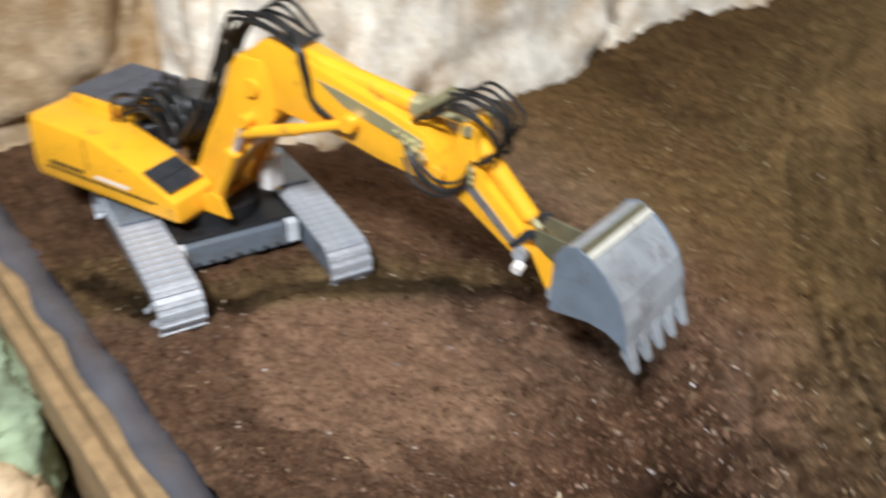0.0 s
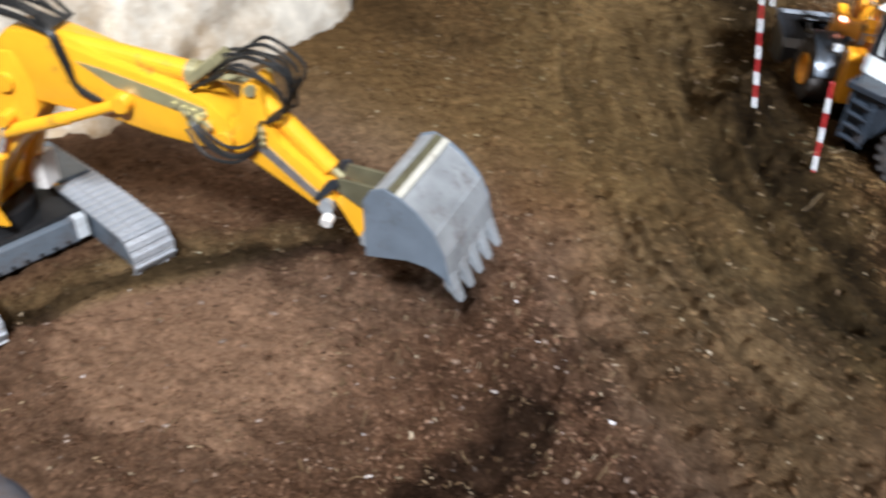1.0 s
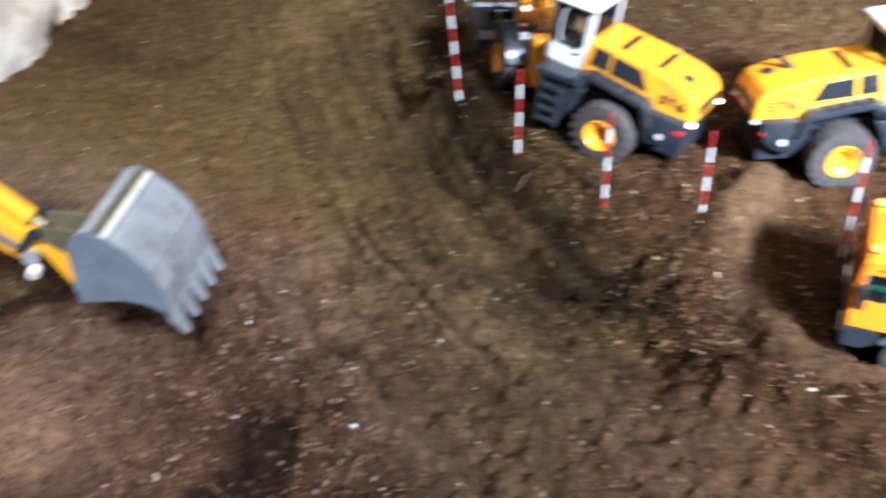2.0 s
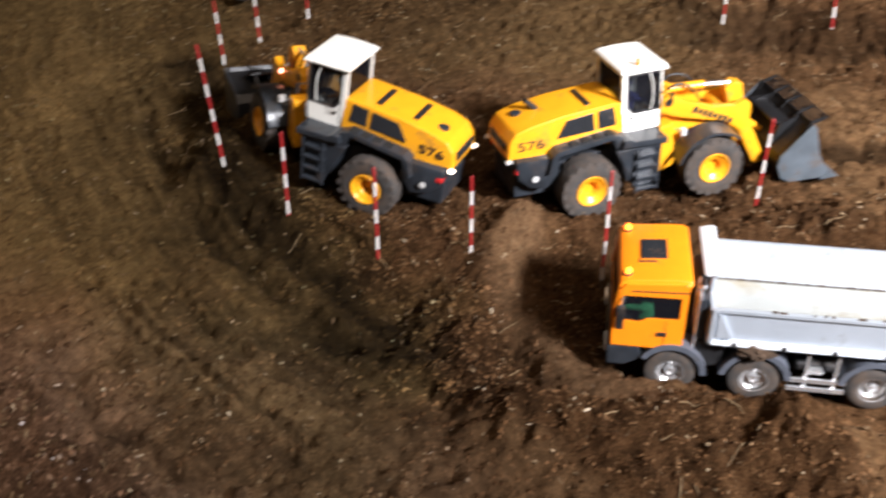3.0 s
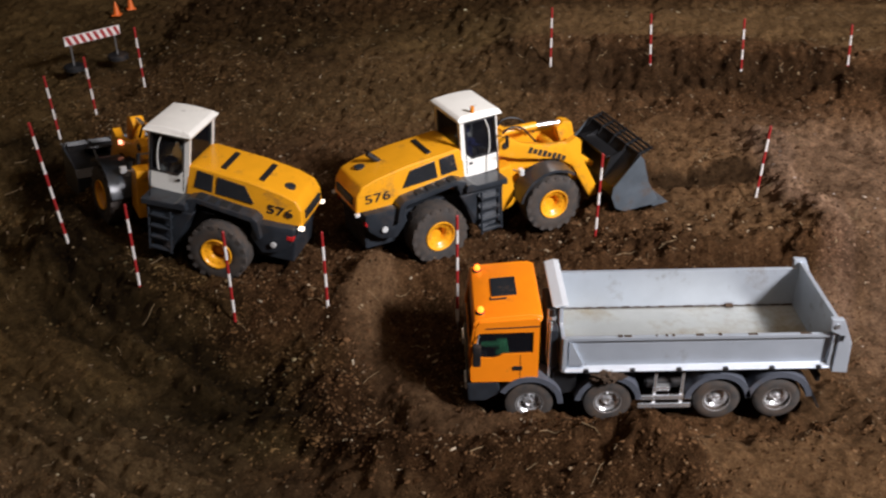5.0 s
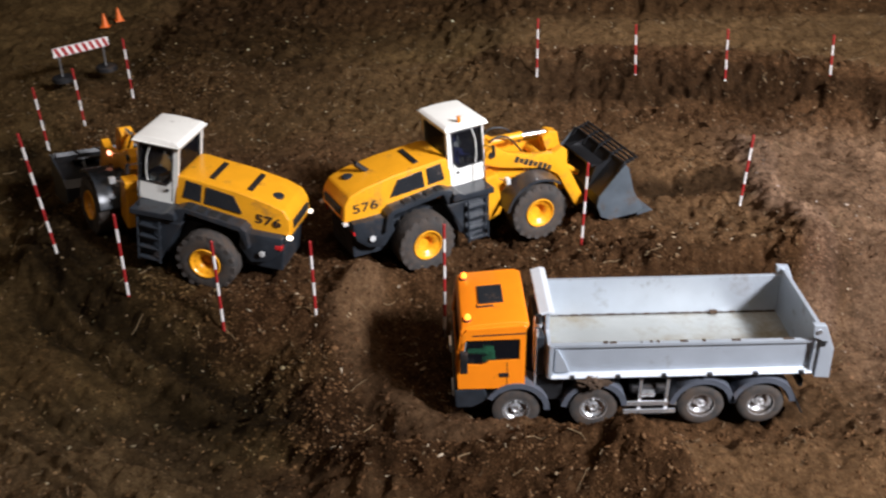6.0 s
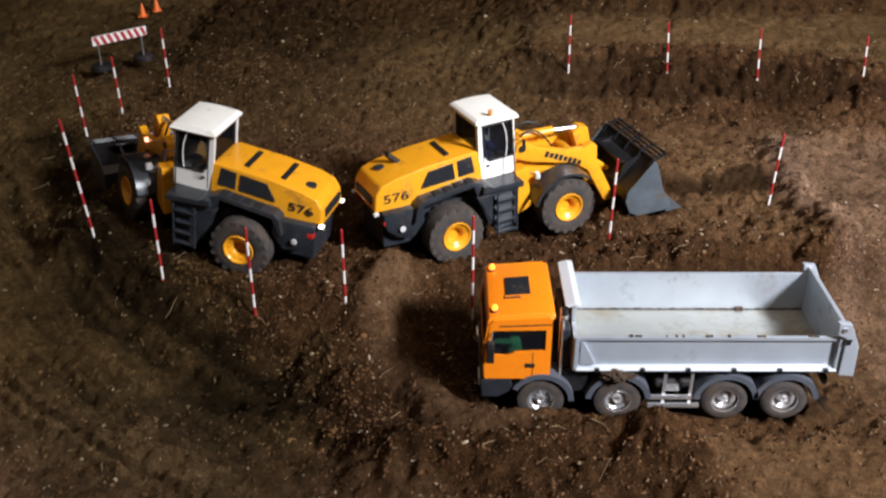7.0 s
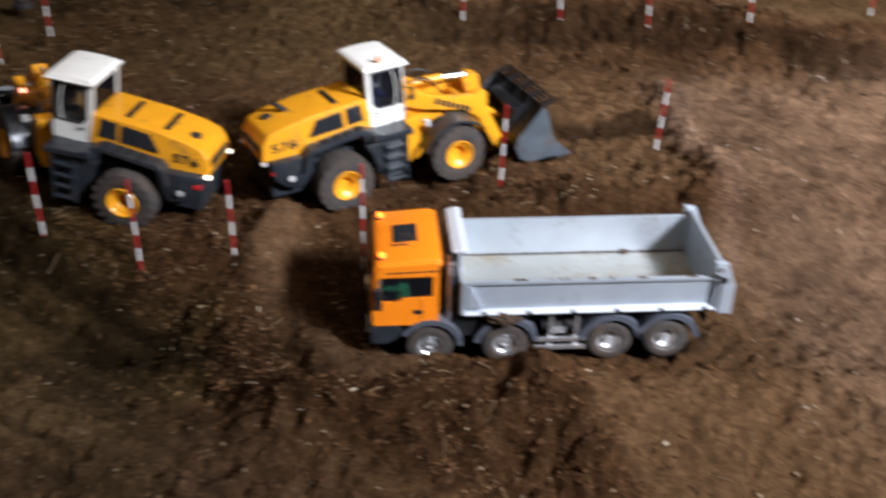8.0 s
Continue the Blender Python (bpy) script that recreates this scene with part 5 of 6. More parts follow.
    bumper = part("bumper", prism([(-0.096, 0.045), (-0.099, 0.080), (-0.05, 0.082), (-0.045, 0.060), (-0.07, 0.045)], 0.001, 0.171, 0.003), GREY, root, "dark grey front bumper")
    for y in (0.026, 0.146):
        part("head_lamp", box((-0.1015, y - 0.016, 0.062), (-0.095, y + 0.016, 0.076), 0.002), LENS_CLEAR, bumper)
    for y in (0.026, 0.150):
        part("beacon", joined(lathe([(0, 0.0050), (0.005, 0.0048), (0.008, 0.0036), (0.0095, 0.0012)], 14, "z", (-0.0765, y, 0.1970))), AMBER, cab, "lit amber beacon")
        part("beacon_base", lathe([(-0.003, 0.0075), (0.0, 0.0075), (0.001, 0.006)], 14, "z", (-0.0765, y, 0.1970)), BLACK, cab)
    part("air_horn", joined(rod((-0.06, 0.055, 0.1995), (-0.035, 0.055, 0.2025), 0.0016, n=8), rod((-0.06, 0.062, 0.1995), (-0.060, 0.055, 0.1995), 0.0012, n=6)), BLACK, cab)
    part("seat", joined(box((-0.035, 0.02, 0.10), (-0.005, 0.06, 0.125), 0.004), box((-0.008, 0.02, 0.125), (0.004, 0.06, 0.17), 0.004)), BLACK, cab)
    part("dashboard", box((-0.089, 0.006, 0.10), (-0.066, 0.166, 0.133), 0.004), BLACK, cab)
    part("steering_wheel", joined(lathe([(0, 0.013), (0.0015, 0.0145), (0.003, 0.013)], 18, "z", (-0.052, 0.04, 0.14)), rod((-0.064, 0.04, 0.13), (-0.052, 0.04, 0.14), 0.002)), BLACK, cab)
    doll = joined(prism([(-0.03, 0.122), (-0.006, 0.122), (-0.010, 0.152), (-0.028, 0.154)], 0.022, 0.056, 0.006), rod((-0.02, 0.020, 0.148), (-0.050, 0.026, 0.145), 0.006, 0.0042), rod((-0.02, 0.058, 0.148), (-0.050, 0.054, 0.145), 0.006, 0.0042), lathe([(-0.010, 0.003), (-0.006, 0.008), (0, 0.0098), (0.007, 0.008), (0.010, 0.003)], 14, "z", (-0.018, 0.039, 0.164)))
    tagged(part("driver_doll", doll, PLASTIC_GREEN), "small green plastic driver figure seated in the truck cab", "doll").matrix_world = m @ Matrix.Translation((-0.026, -0.012, 0.0))
    # mudguards, tank, steps
    for i, x in enumerate(WX):
        for s, y0, y1 in ((-1, -0.003, 0.040), (1, 0.132, 0.175)):
            f = arc_fender(x, R, R + 0.006, 0.009, 8 if i != 0 else 2, 172 if i != 0 else 150, y0, y1, 14)
            smooth(part("mudguard", f, DECK, root, "dark grey mudguard"), 30)
    part("mud_flap", prism([(0.443, 0.060), (0.463, 0.020), (0.4605, 0.019), (0.440, 0.060)], 0.0, 0.042), BLACK, root)
    part("mud_flap", prism([(0.443, 0.060), (0.463, 0.020), (0.4605, 0.019), (0.440, 0.060)], 0.13, 0.172), BLACK, root)
    guard = part("side_guard", box((0.172, -0.001, 0.026), (0.256, 0.003, 0.034), 0.001), CHROME, root, "aluminium side guard")
    part("guard_bar", box((0.172, -0.001, 0.042), (0.256, 0.003, 0.050), 0.001), CHROME, guard)
    for x in (0.195, 0.238):
        part("guard_post", box((x, 0.003, 0.026), (x + 0.005, 0.007, 0.092)), CHROME, guard)
    part("air_tank", rod((0.185, 0.03, 0.058), (0.25, 0.03, 0.058), 0.013, n=16, bev=0.003), BLACK, root)
    part("fuel_tank", box((0.18, 0.125, 0.035), (0.255, 0.17, 0.085), 0.006), ALU, root)
    part("valve_block", box((0.198, 0.006, 0.054), (0.222, 0.016, 0.062), 0.001), CHROME, root)
    part("frame_box", box((0.035, 0.010, 0.050), (0.075, 0.162, 0.094), 0.003), BLACK, root)
    stack = part("exhaust_stack", rod((0.034, 0.03, 0.08), (0.034, 0.03, 0.198), 0.005, n=12), BLACK, root)
    part("air_intake", box((0.027, 0.05, 0.085), (0.040, 0.12, 0.180), 0.004), BLACK, root)
    part("stack_bracket", box((0.028, 0.01, 0.10), (0.042, 0.035, 0.17), 0.002), GREY, root)
    for y, r in ((0.012, 0.0022), (0.048, 0.0016)):
        part("service_pipe", rod((0.030, y, 0.082), (0.030, y, 0.186), r, n=8), CHROME, root)
    for z in (0.12, 0.15, 0.18):
        part("pipe_clip", rod((0.034, 0.03, z), (0.034, 0.03, z + 0.005), 0.0065, n=12), ALU, stack)
    # tipper body
    bx0, bx1 = 0.052, 0.462
    body = part("tipper_body", box((bx0, 0.008, 0.098), (bx1, 0.164, 0.108), 0.001), SILVER_WORN, root, "silver steel tipper body, empty and scuffed")
    wall_near = [(0.000, 0.100), (-0.0065, 0.102), (-0.0065, 0.1040), (-0.001, 0.1065), (0.0035, 0.1085), (0.0035, 0.155), (-0.001, 0.157), (-0.001, 0.163), (0.0055, 0.163), (0.008, 0.112), (0.008, 0.100)]
    part("near_wall", prism(wall_near, bx0, bx1, 0.0006, (), "x"), SILVER, body)
    wall_far = [(0.172 - y, z + (0.015 if z > 0.15 else 0)) for y, z in wall_near]
    part("far_wall", prism(wall_far, bx0, bx1, 0.0006, (), "x"), SILVER, body)
    seam_y = 0.1630
    part("weld_seam", joined(rod((bx0 + 0.004, seam_y, 0.1095), (bx1 - 0.01, seam_y, 0.1095), 0.0007, n=6), *[rod((bx0 + 0.012 + 0.021 * k, seam_y, 0.110), (bx0 + 0.017 + 0.021 * k + 0.010 * abs(math.sin(k * 2.7)), seam_y, 0.110), 0.0006 + 0.0009 * abs(math.cos(k * 1.9)), n=6) for k in range(20)], rod((bx0 + 0.292, seam_y - 0.001, 0.1105), (bx0 + 0.304, seam_y - 0.001, 0.1105), 0.004, n=8)), MUD_MAT, body, "dirt caught along the fold")
    for k in (0, 1, 4, 5, 6, 9, 11, 15, 21):
        part("rail_dirt", box((bx0 + 0.080 + 0.0135 * k + 0.005 * math.sin(k * 5.3), 0.000, 0.1625), (bx0 + 0.087 + 0.0135 * k + 0.006 * math.sin(k * 3.1), 0.0052, 0.1643 + 0.0006 * math.cos(k * 2.3)), 0.0006), MUD_MAT, body)
    part("headboard", prism([(0.000, 0.100), (0.174, 0.100), (0.174, 0.190), (0.166, 0.198), (0.042, 0.198), (0.034, 0.168), (0.000, 0.162)], bx0 - 0.006, bx0, 0.001, (), "x"), SILVER, body)
    # Light caught by the tilted visor is put into its paler colour.
    part("headboard_visor", prism([(bx0 - 0.017, 0.1925), (bx0 - 0.017, 0.1965), (bx0 - 0.002, 0.2010), (bx0 + 0.007, 0.1995), (bx0 + 0.007, 0.1955), (bx0 - 0.002, 0.1965)], 0.036, 0.174, 0.001), SILVER_PALE, body, "silver headboard visor, lightened where it catches light")
    for y in (-0.003, 0.168):
        part("corner_post", box((bx0 - 0.004, y, 0.100), (bx0 + 0.003, y + 0.007, 0.163), 0.001), SILVER, body)
    part("gusset", prism([(bx0 + 0.006, 0.112), (bx0 + 0.006, 0.154), (bx0 + 0.010, 0.154), (bx0 + 0.030, 0.112)], -0.0015, 0.003), SILVER, body)
    for k in range(6):
        x = bx0 + 0.03 + 0.072 * k
        part("hinge", box((x, -0.0085, 0.1015), (x + 0.007, -0.003, 0.1075), 0.0008), BLACK, body)
    tail = part("tailgate", prism([(-0.004, 0.100), (0.176, 0.100), (0.176, 0.178), (0.168, 0.190), (0.004, 0.190), (-0.004, 0.178)], bx1 - 0.004, bx1 + 0.003, 0.001, (), "x"), SILVER, body, "closed silver tailgate")
    for y in (-0.008, 0.170):
        part("gate_arm", prism([(bx1 - 0.010, 0.172), (bx1 - 0.012, 0.194), (bx1 + 0.008, 0.192), (bx1 + 0.026, 0.150), (bx1 + 0.028, 0.094), (bx1 + 0.004, 0.096), (bx1 + 0.004, 0.165)], y, y + 0.010, 0.0015), SILVER, tail)
        part("gate_pin", rod((bx1 - 0.002, y - 0.002, 0.182), (bx1 - 0.002, y + 0.012, 0.182), 0.004, n=12), ALU, tail)
    part("gate_sheet", prism([(bx1 + 0.006, 0.180), (bx1 + 0.020, 0.150), (bx1 + 0.022, 0.096), (bx1 + 0.018, 0.096), (bx1 + 0.016, 0.148), (bx1 + 0.003, 0.178)], 0.002, 0.170), SILVER, tail)
    for k in range(3):
        part("gate_lever", rod((bx1 + 0.004 + 0.003 * k, -0.009, 0.155), (bx1 + 0.006 + 0.003 * k, -0.009, 0.165), 0.0008, n=6), BLACK, tail)
    lump = bmesh.new()
    bmesh.ops.create_icosphere(lump, subdivisions=4, radius=1)
    for v in lump.verts:
        k = 1 + 0.45 * noise.noise(v.co * 2.6) + 0.35 * noise.noise(v.co * 7) + 0.2 * noise.noise(v.co * 15)
        v.co = Vector((0.120 + v.co.x * 0.023 * k, -0.005 + v.co.y * 0.009 * k, 0.0935 + v.co.z * 0.0105 * k))
    smooth(part("mud_lump", lump, MUD_MAT, root, "clump of soil on the mudguard"), 50)
    part("under_frame", box((0.07, 0.05, 0.082), (0.455, 0.122, 0.098), 0.002), BLACK, root)
    part("tail_lamp_bar", box((0.455, 0.015, 0.060), (0.462, 0.157, 0.074), 0.002), BLACK, root)
    return root


MUD_MAT = node_mat("caked_mud", (0.052, 0.030, 0.016), 0.95, 0, 0.4, 90, 0.6, 300)
tipper_truck(Matrix.Translation((0.0, 0.0, 0.0)))


# ---- excavator ----
BRASS = node_mat("dull_brass", (0.50, 0.46, 0.26), 0.35, 0.6, 0.1, 60, 0.1, 200)
OLIVE = node_mat("olive_steel", (0.115, 0.105, 0.062), 0.5, 0.2, 0.2, 30, 0.1, 200, MUD, 0.3, 20)


def excavator(m, lower_turn):
    """Upper half points along x; lower_turn: degrees by which the tracks are turned against it."""
    root = empty("excavator", m, "yellow model crawler excavator with steel tracks, digging arm stretched out", "excavator")
    L = Matrix.Rotation(radians(lower_turn), 4, "Z") @ Matrix.Translation((0.035, 0, 0))

    def low(bm):
        bm.transform(L)
        return bm

    # tracks
    HL, TH, TW, GA = 0.215, 0.078, 0.074, 0.1435
    r = TH / 2
    path = []
    for i in range(13):
        a = radians(-90 + 15 * i)
        path.append((HL - r + r * math.cos(a) * 1.0, r + r * math.sin(a)))
    path += [(0.1, TH + 0.004), (0.0, TH + 0.006), (-0.1, TH + 0.004)]
    for i in range(13):
        a = radians(90 + 15 * i)
        path.append((-HL + r + r * math.cos(a), r + r * math.sin(a)))
    seg, pts = [], path + [path[0]]
    total = sum(math.dist(a, b) for a, b in zip(pts, pts[1:]))
    count = 52
    for k in range(count):
        s, i = total * k / count, 0
        while s > math.dist(pts[i], pts[i + 1]):
            s -= math.dist(pts[i], pts[i + 1])
            i += 1
        d = (Vector(pts[i + 1]) - Vector(pts[i])).normalized()
        p = Vector(pts[i]) + d * s
        seg.append((p, math.atan2(d.y, d.x)))
    b = joined(box((-total / count * 0.46, -TW / 2, -0.002), (total / count * 0.46, TW / 2, 0.001)), box((-0.0014, -TW / 2, -0.0052), (0.0014, TW / 2, -0.0018)), box((-0.0052, -TW / 2, -0.0040), (-0.0034, TW / 2, -0.0018)))
    shoe_mesh = bpy.data.meshes.new("track_shoe")
    b.to_mesh(shoe_mesh)
    b.free()
    shoe_mesh.materials.append(TRACK)
    for sy in (-1, 1):
        y = sy * GA
        frame_ = part("track_frame", low(prism([(-HL + 0.03, 0.014), (HL - 0.03, 0.014), (HL - 0.025, 0.05), (0.12, 0.066), (-0.12, 0.066), (-HL + 0.025, 0.05)], y - 0.024, y + 0.024, 0.003)), STEEL_BLUE, root, "blue grey track frame")
        for p, a in seg:
            shoe = new("track_shoe", shoe_mesh)
            shoe.parent = frame_
            shoe.matrix_local = L @ Matrix.Translation((p.x, y, p.y)) @ Matrix.Rotation(-a, 4, "Y")
        part("track_guard", low(box((-0.17, y - 0.030, 0.087), (-0.02, y + 0.030, 0.094), 0.002)), STEEL_BLUE, frame_, "blue grey track guard")
        for x in (HL - r, -HL + r):
            part("idler", low(joined(rod((x, y - 0.022, r), (x, y + 0.022, r), r - 0.006, n=22), rod((x, y - 0.028, r), (x, y + 0.028, r), 0.010, n=12))), STEEL_BLUE, frame_)
        for k in range(6):
            x = -0.115 + 0.046 * k
            part("roller", low(rod((x, y - 0.02, 0.017), (x, y + 0.02, 0.017), 0.012, n=12)), STEEL_BLUE, frame_)
    part("car_body", low(joined(box((-0.055, -0.125, 0.03), (0.055, 0.125, 0.075), 0.004), rod((-0.035, 0, 0.07), (-0.035, 0, 0.102), 0.075, n=28))), BLACK, root)
    beam = part("cross_beam", low(box((0.035, -0.098, 0.025), (0.068, 0.098, 0.068), 0.003)), STEEL_BLUE, root, "blue grey cross beam")
    for s in (-1, 1):
        part("beam_flange", low(box((0.032, s * 0.100 - 0.010, 0.030), (0.072, s * 0.100 + 0.010, 0.070), 0.002)), SILVER_PALE, beam, "pale silver flange")
    for k in range(7):
        part("bolt", low(rod((0.0675, -0.072 + 0.024 * k, 0.032), (0.0705, -0.072 + 0.024 * k, 0.032), 0.0035, n=6)), BLACK, beam)

    # upper half
    z0 = 0.104
    part("turntable", box((-0.262, -0.11, z0 - 0.004), (0.03, 0.115, z0 + 0.012), 0.003), YELLOW_WORN, root)
    side = prism([(-0.296, z0 + 0.008), (-0.304, z0 + 0.03), (-0.302, z0 + 0.105), (-0.292, z0 + 0.118), (-0.150, z0 + 0.112), (-0.058, z0 + 0.085), (0.035, z0 + 0.045), (0.04, z0 + 0.008)], -0.128, -0.035, 0.006)
    sp = smooth(part("side_housing", side, YELLOW_WORN, root, "yellow side housing"), 30)
    part("side_groove", box((-0.27, -0.1292, z0 + 0.030), (-0.01, -0.1265, z0 + 0.034)), BLACK, sp)
    for k in range(5):
        put_bars("side_marking", [(-0.098 + 0.017 * k, 0, 0.013, 0.008)], DARK, sp, Matrix.Translation((-0.154, -0.1286, z0 + 0.043)) @ SIDE_R)
    put_bars("side_stripe", [(0.0, 0, 0.080, 0.006)], POLE_WHITE, sp, Matrix.Translation((-0.108, -0.1286, z0 + 0.043)) @ SIDE_R)
    part("panel_gap", box((-0.165, -0.1290, z0 + 0.050), (-0.1637, -0.1270, z0 + 0.108)), DARK, sp)
    tr = Matrix.Translation((-0.008, -0.084, z0 + 0.0685)) @ Matrix.Rotation(radians(22.5), 4, "Y")
    for k in range(2):
        part("tread_plate", box((-0.030 + 0.031 * k, -0.038, -0.002), (0.0 + 0.031 * k, 0.038, 0.0025), 0.001, tr), GREY, sp, "dark anti slip plate")
    cwt = prism([(-0.296, z0 + 0.006), (-0.338, z0 + 0.02), (-0.346, z0 + 0.06), (-0.334, z0 + 0.105), (-0.296, z0 + 0.118)], -0.118, 0.118)
    for v in cwt.verts:
        if v.co.x < -0.31:
            v.co.y *= 0.86
    bevelled(cwt, 0.008, 3)
    smooth(part("counterweight", cwt, YELLOW_WORN, root), 30)
    eng = smooth(part("engine_housing", prism([(-0.300, z0 + 0.01), (-0.302, z0 + 0.122), (-0.292, z0 + 0.130), (-0.170, z0 + 0.130), (-0.158, z0 + 0.118), (-0.154, z0 + 0.01)], -0.036, 0.122, 0.006), YELLOW_WORN, root), 30)
    for k in range(2):
        part("engine_cover", box((-0.296 + 0.066 * k, -0.030, z0 + 0.1285), (-0.232 + 0.066 * k, 0.116, z0 + 0.137), 0.002), DECK, eng, "blue grey engine cover plate")
    part("pump_block", joined(box((-0.150, -0.03, z0 + 0.01), (-0.090, 0.03, z0 + 0.07), 0.004), box((-0.132, -0.01, z0 + 0.07), (-0.098, 0.03, z0 + 0.095), 0.003), rod((-0.155, -0.02, z0 + 0.09), (-0.110, 0.02, z0 + 0.09), 0.012)), BLACK, root)
    part("valve_block", joined(box((-0.085, -0.028, z0 + 0.04), (-0.055, 0.0, z0 + 0.075), 0.002), rod((-0.07, -0.015, z0 + 0.07), (-0.07, -0.015, z0 + 0.09), 0.006, n=10)), ALU, root)
    # cab frame beside the boom
    outer = [(-0.15, z0 + 0.01), (-0.02, z0 + 0.01), (-0.008, z0 + 0.07), (-0.03, z0 + 0.132), (-0.15, z0 + 0.135)]
    pane = [(-0.14, z0 + 0.06), (-0.03, z0 + 0.06), (-0.022, z0 + 0.075), (-0.04, z0 + 0.124), (-0.14, z0 + 0.126)]
    cab = part("cab", joined(prism(outer, 0.050, 0.054, 0, [pane]), prism(outer, 0.118, 0.122, 0, [pane]),
        box((-0.15, 0.05, z0 + 0.131), (-0.032, 0.122, z0 + 0.139), 0.002), box((-0.153, 0.05, z0 + 0.01), (-0.148, 0.122, z0 + 0.135))), GREY, root, "dark grey cab")
    for y in (0.052, 0.120):
        g = part("window", prism([(-0.145, z0 + 0.055), (-0.028, z0 + 0.055), (-0.02, z0 + 0.075), (-0.038, z0 + 0.128), (-0.145, z0 + 0.13)], y - 0.0006, y + 0.0006), GLASS, cab, "tinted window")
        g.visible_shadow = False
    # boom foot and lower boom
    lower = [(-0.020, 0.128), (-0.008, 0.112), (0.028, 0.118), (0.092, 0.205), (0.155, 0.268), (0.180, 0.300), (0.178, 0.345), (0.160, 0.392), (0.112, 0.392), (0.095, 0.372), (0.066, 0.300), (0.018, 0.212)]
    smooth(part("lower_boom", prism(lower, -0.034, 0.034, 0.005), YELLOW_WORN, root, "yellow lower boom"), 30)
    for s in (-1, 1):
        part("boom_lug", prism([(-0.045, 0.105), (0.035, 0.105), (0.028, 0.150), (0.0, 0.172), (-0.034, 0.160)], s * 0.036, s * 0.044, 0.002), YELLOW_WORN, root)
        part("cylinder_foot", prism([(0.028, 0.108), (0.092, 0.108), (0.078, 0.142), (0.056, 0.150), (0.036, 0.138)], s * 0.060, s * 0.066, 0.002), YELLOW_WORN, root)
        part("boom_cylinder", rod((0.052, s * 0.052, 0.126), (0.104, s * 0.050, 0.232), 0.0130, n=16, bev=0.002), YELLOW_WORN, root)
        part("boom_rod", rod((0.104, s * 0.050, 0.232), (0.130, s * 0.048, 0.290), 0.006), CHROME, root)
        part("pin", rod((0.132, s * 0.034, 0.292), (0.132, s * 0.058, 0.292), 0.0105, n=14), YELLOW_WORN, root)
        part("pin", rod((0.140, s * 0.034, 0.345), (0.140, s * 0.042, 0.345), 0.014, n=16), YELLOW_WORN, root)
    part("light_box", box((0.068, 0.040, 0.112), (0.092, 0.078, 0.172), 0.003), POLE_WHITE, root, "white box at the boom foot")
    # upper boom
    upper = [(0.122, 0.352), (0.128, 0.398), (0.160, 0.424), (0.215, 0.420), (0.300, 0.392), (0.380, 0.370), (0.446, 0.348), (0.476, 0.322), (0.484, 0.298), (0.478, 0.278), (0.462, 0.268), (0.367, 0.283), (0.295, 0.301), (0.205, 0.312), (0.152, 0.322)]
    smooth(part("upper_boom", prism(upper, -0.030, 0.030, 0.005), YELLOW_WORN, root, "yellow upper boom"), 30)
    part("boom_plate", prism([(0.262, 0.386), (0.300, 0.378), (0.380, 0.356), (0.448, 0.334), (0.452, 0.322), (0.427, 0.320), (0.313, 0.352)], -0.0315, 0.0315, 0.001), BRASS, root, "olive tube recess along the boom")
    part("adjust_cylinder", rod((0.112, -0.044, 0.264), (0.238, -0.044, 0.303), 0.0100, n=16, bev=0.002), YELLOW_WORN, root)
    part("adjust_rod", rod((0.238, -0.044, 0.303), (0.327, -0.040, 0.333), 0.0085), YELLOW_WORN, root)
    part("pin", rod((0.327, -0.050, 0.333), (0.327, 0.048, 0.333), 0.0135, n=16, bev=0.002), YELLOW_WORN, root)
    part("stick_cylinder", rod((0.200, 0, 0.406), (0.424, 0, 0.372), 0.0150, n=18, bev=0.003), YELLOW_WORN, root)
    part("stick_rod", rod((0.424, 0, 0.372), (0.514, 0, 0.364), 0.0065), BRASS, root)
    part("cylinder_collar", rod((0.416, 0, 0.3732), (0.434, 0, 0.3705), 0.0180, n=18, bev=0.002), BRASS, root)
    # stick
    stick = [(0.460, 0.300), (0.492, 0.322), (0.505, 0.370), (0.518, 0.378), (0.530, 0.368), (0.534, 0.330), (0.548, 0.292), (0.618, 0.228), (0.623, 0.206), (0.612, 0.188), (0.598, 0.191), (0.495, 0.261), (0.474, 0.264), (0.460, 0.278)]
    smooth(part("stick", prism(stick, -0.024, 0.024, 0.004), YELLOW_WORN, root, "yellow digging stick"), 30)
    part("stick_tube", prism([(0.521, 0.294), (0.602, 0.217), (0.594, 0.207), (0.511, 0.282)], -0.0265, 0.0265, 0.001), ALU, root, "bare metal tube along the stick")
    part("bucket_cylinder", rod((0.519, 0, 0.345), (0.613, 0, 0.245), 0.0140, n=16, bev=0.002), YELLOW_WORN, root)
    part("bucket_rod", rod((0.613, 0, 0.245), (0.628, 0, 0.232), 0.006), BRASS, root)
    for s in (-1, 1):
        part("rocker_link", prism([(0.592, 0.208), (0.604, 0.210), (0.634, 0.236), (0.630, 0.245), (0.618, 0.242)], s * 0.026, s * 0.031, 0.001), GREY, root)
        part("bucket_link", prism([(0.622, 0.226), (0.630, 0.243), (0.704, 0.232), (0.700, 0.206), (0.660, 0.200)], s * 0.017, s * 0.023, 0.001), OLIVE, root, "muddy steel bucket link")
        part("pin", rod((0.472, s * 0.024, 0.288), (0.472, s * 0.038, 0.288), 0.013, n=16), YELLOW_WORN, root)
        part("pin", rod((0.519, s * 0.022, 0.366), (0.519, s * 0.030, 0.366), 0.008, n=16), BRASS, root)
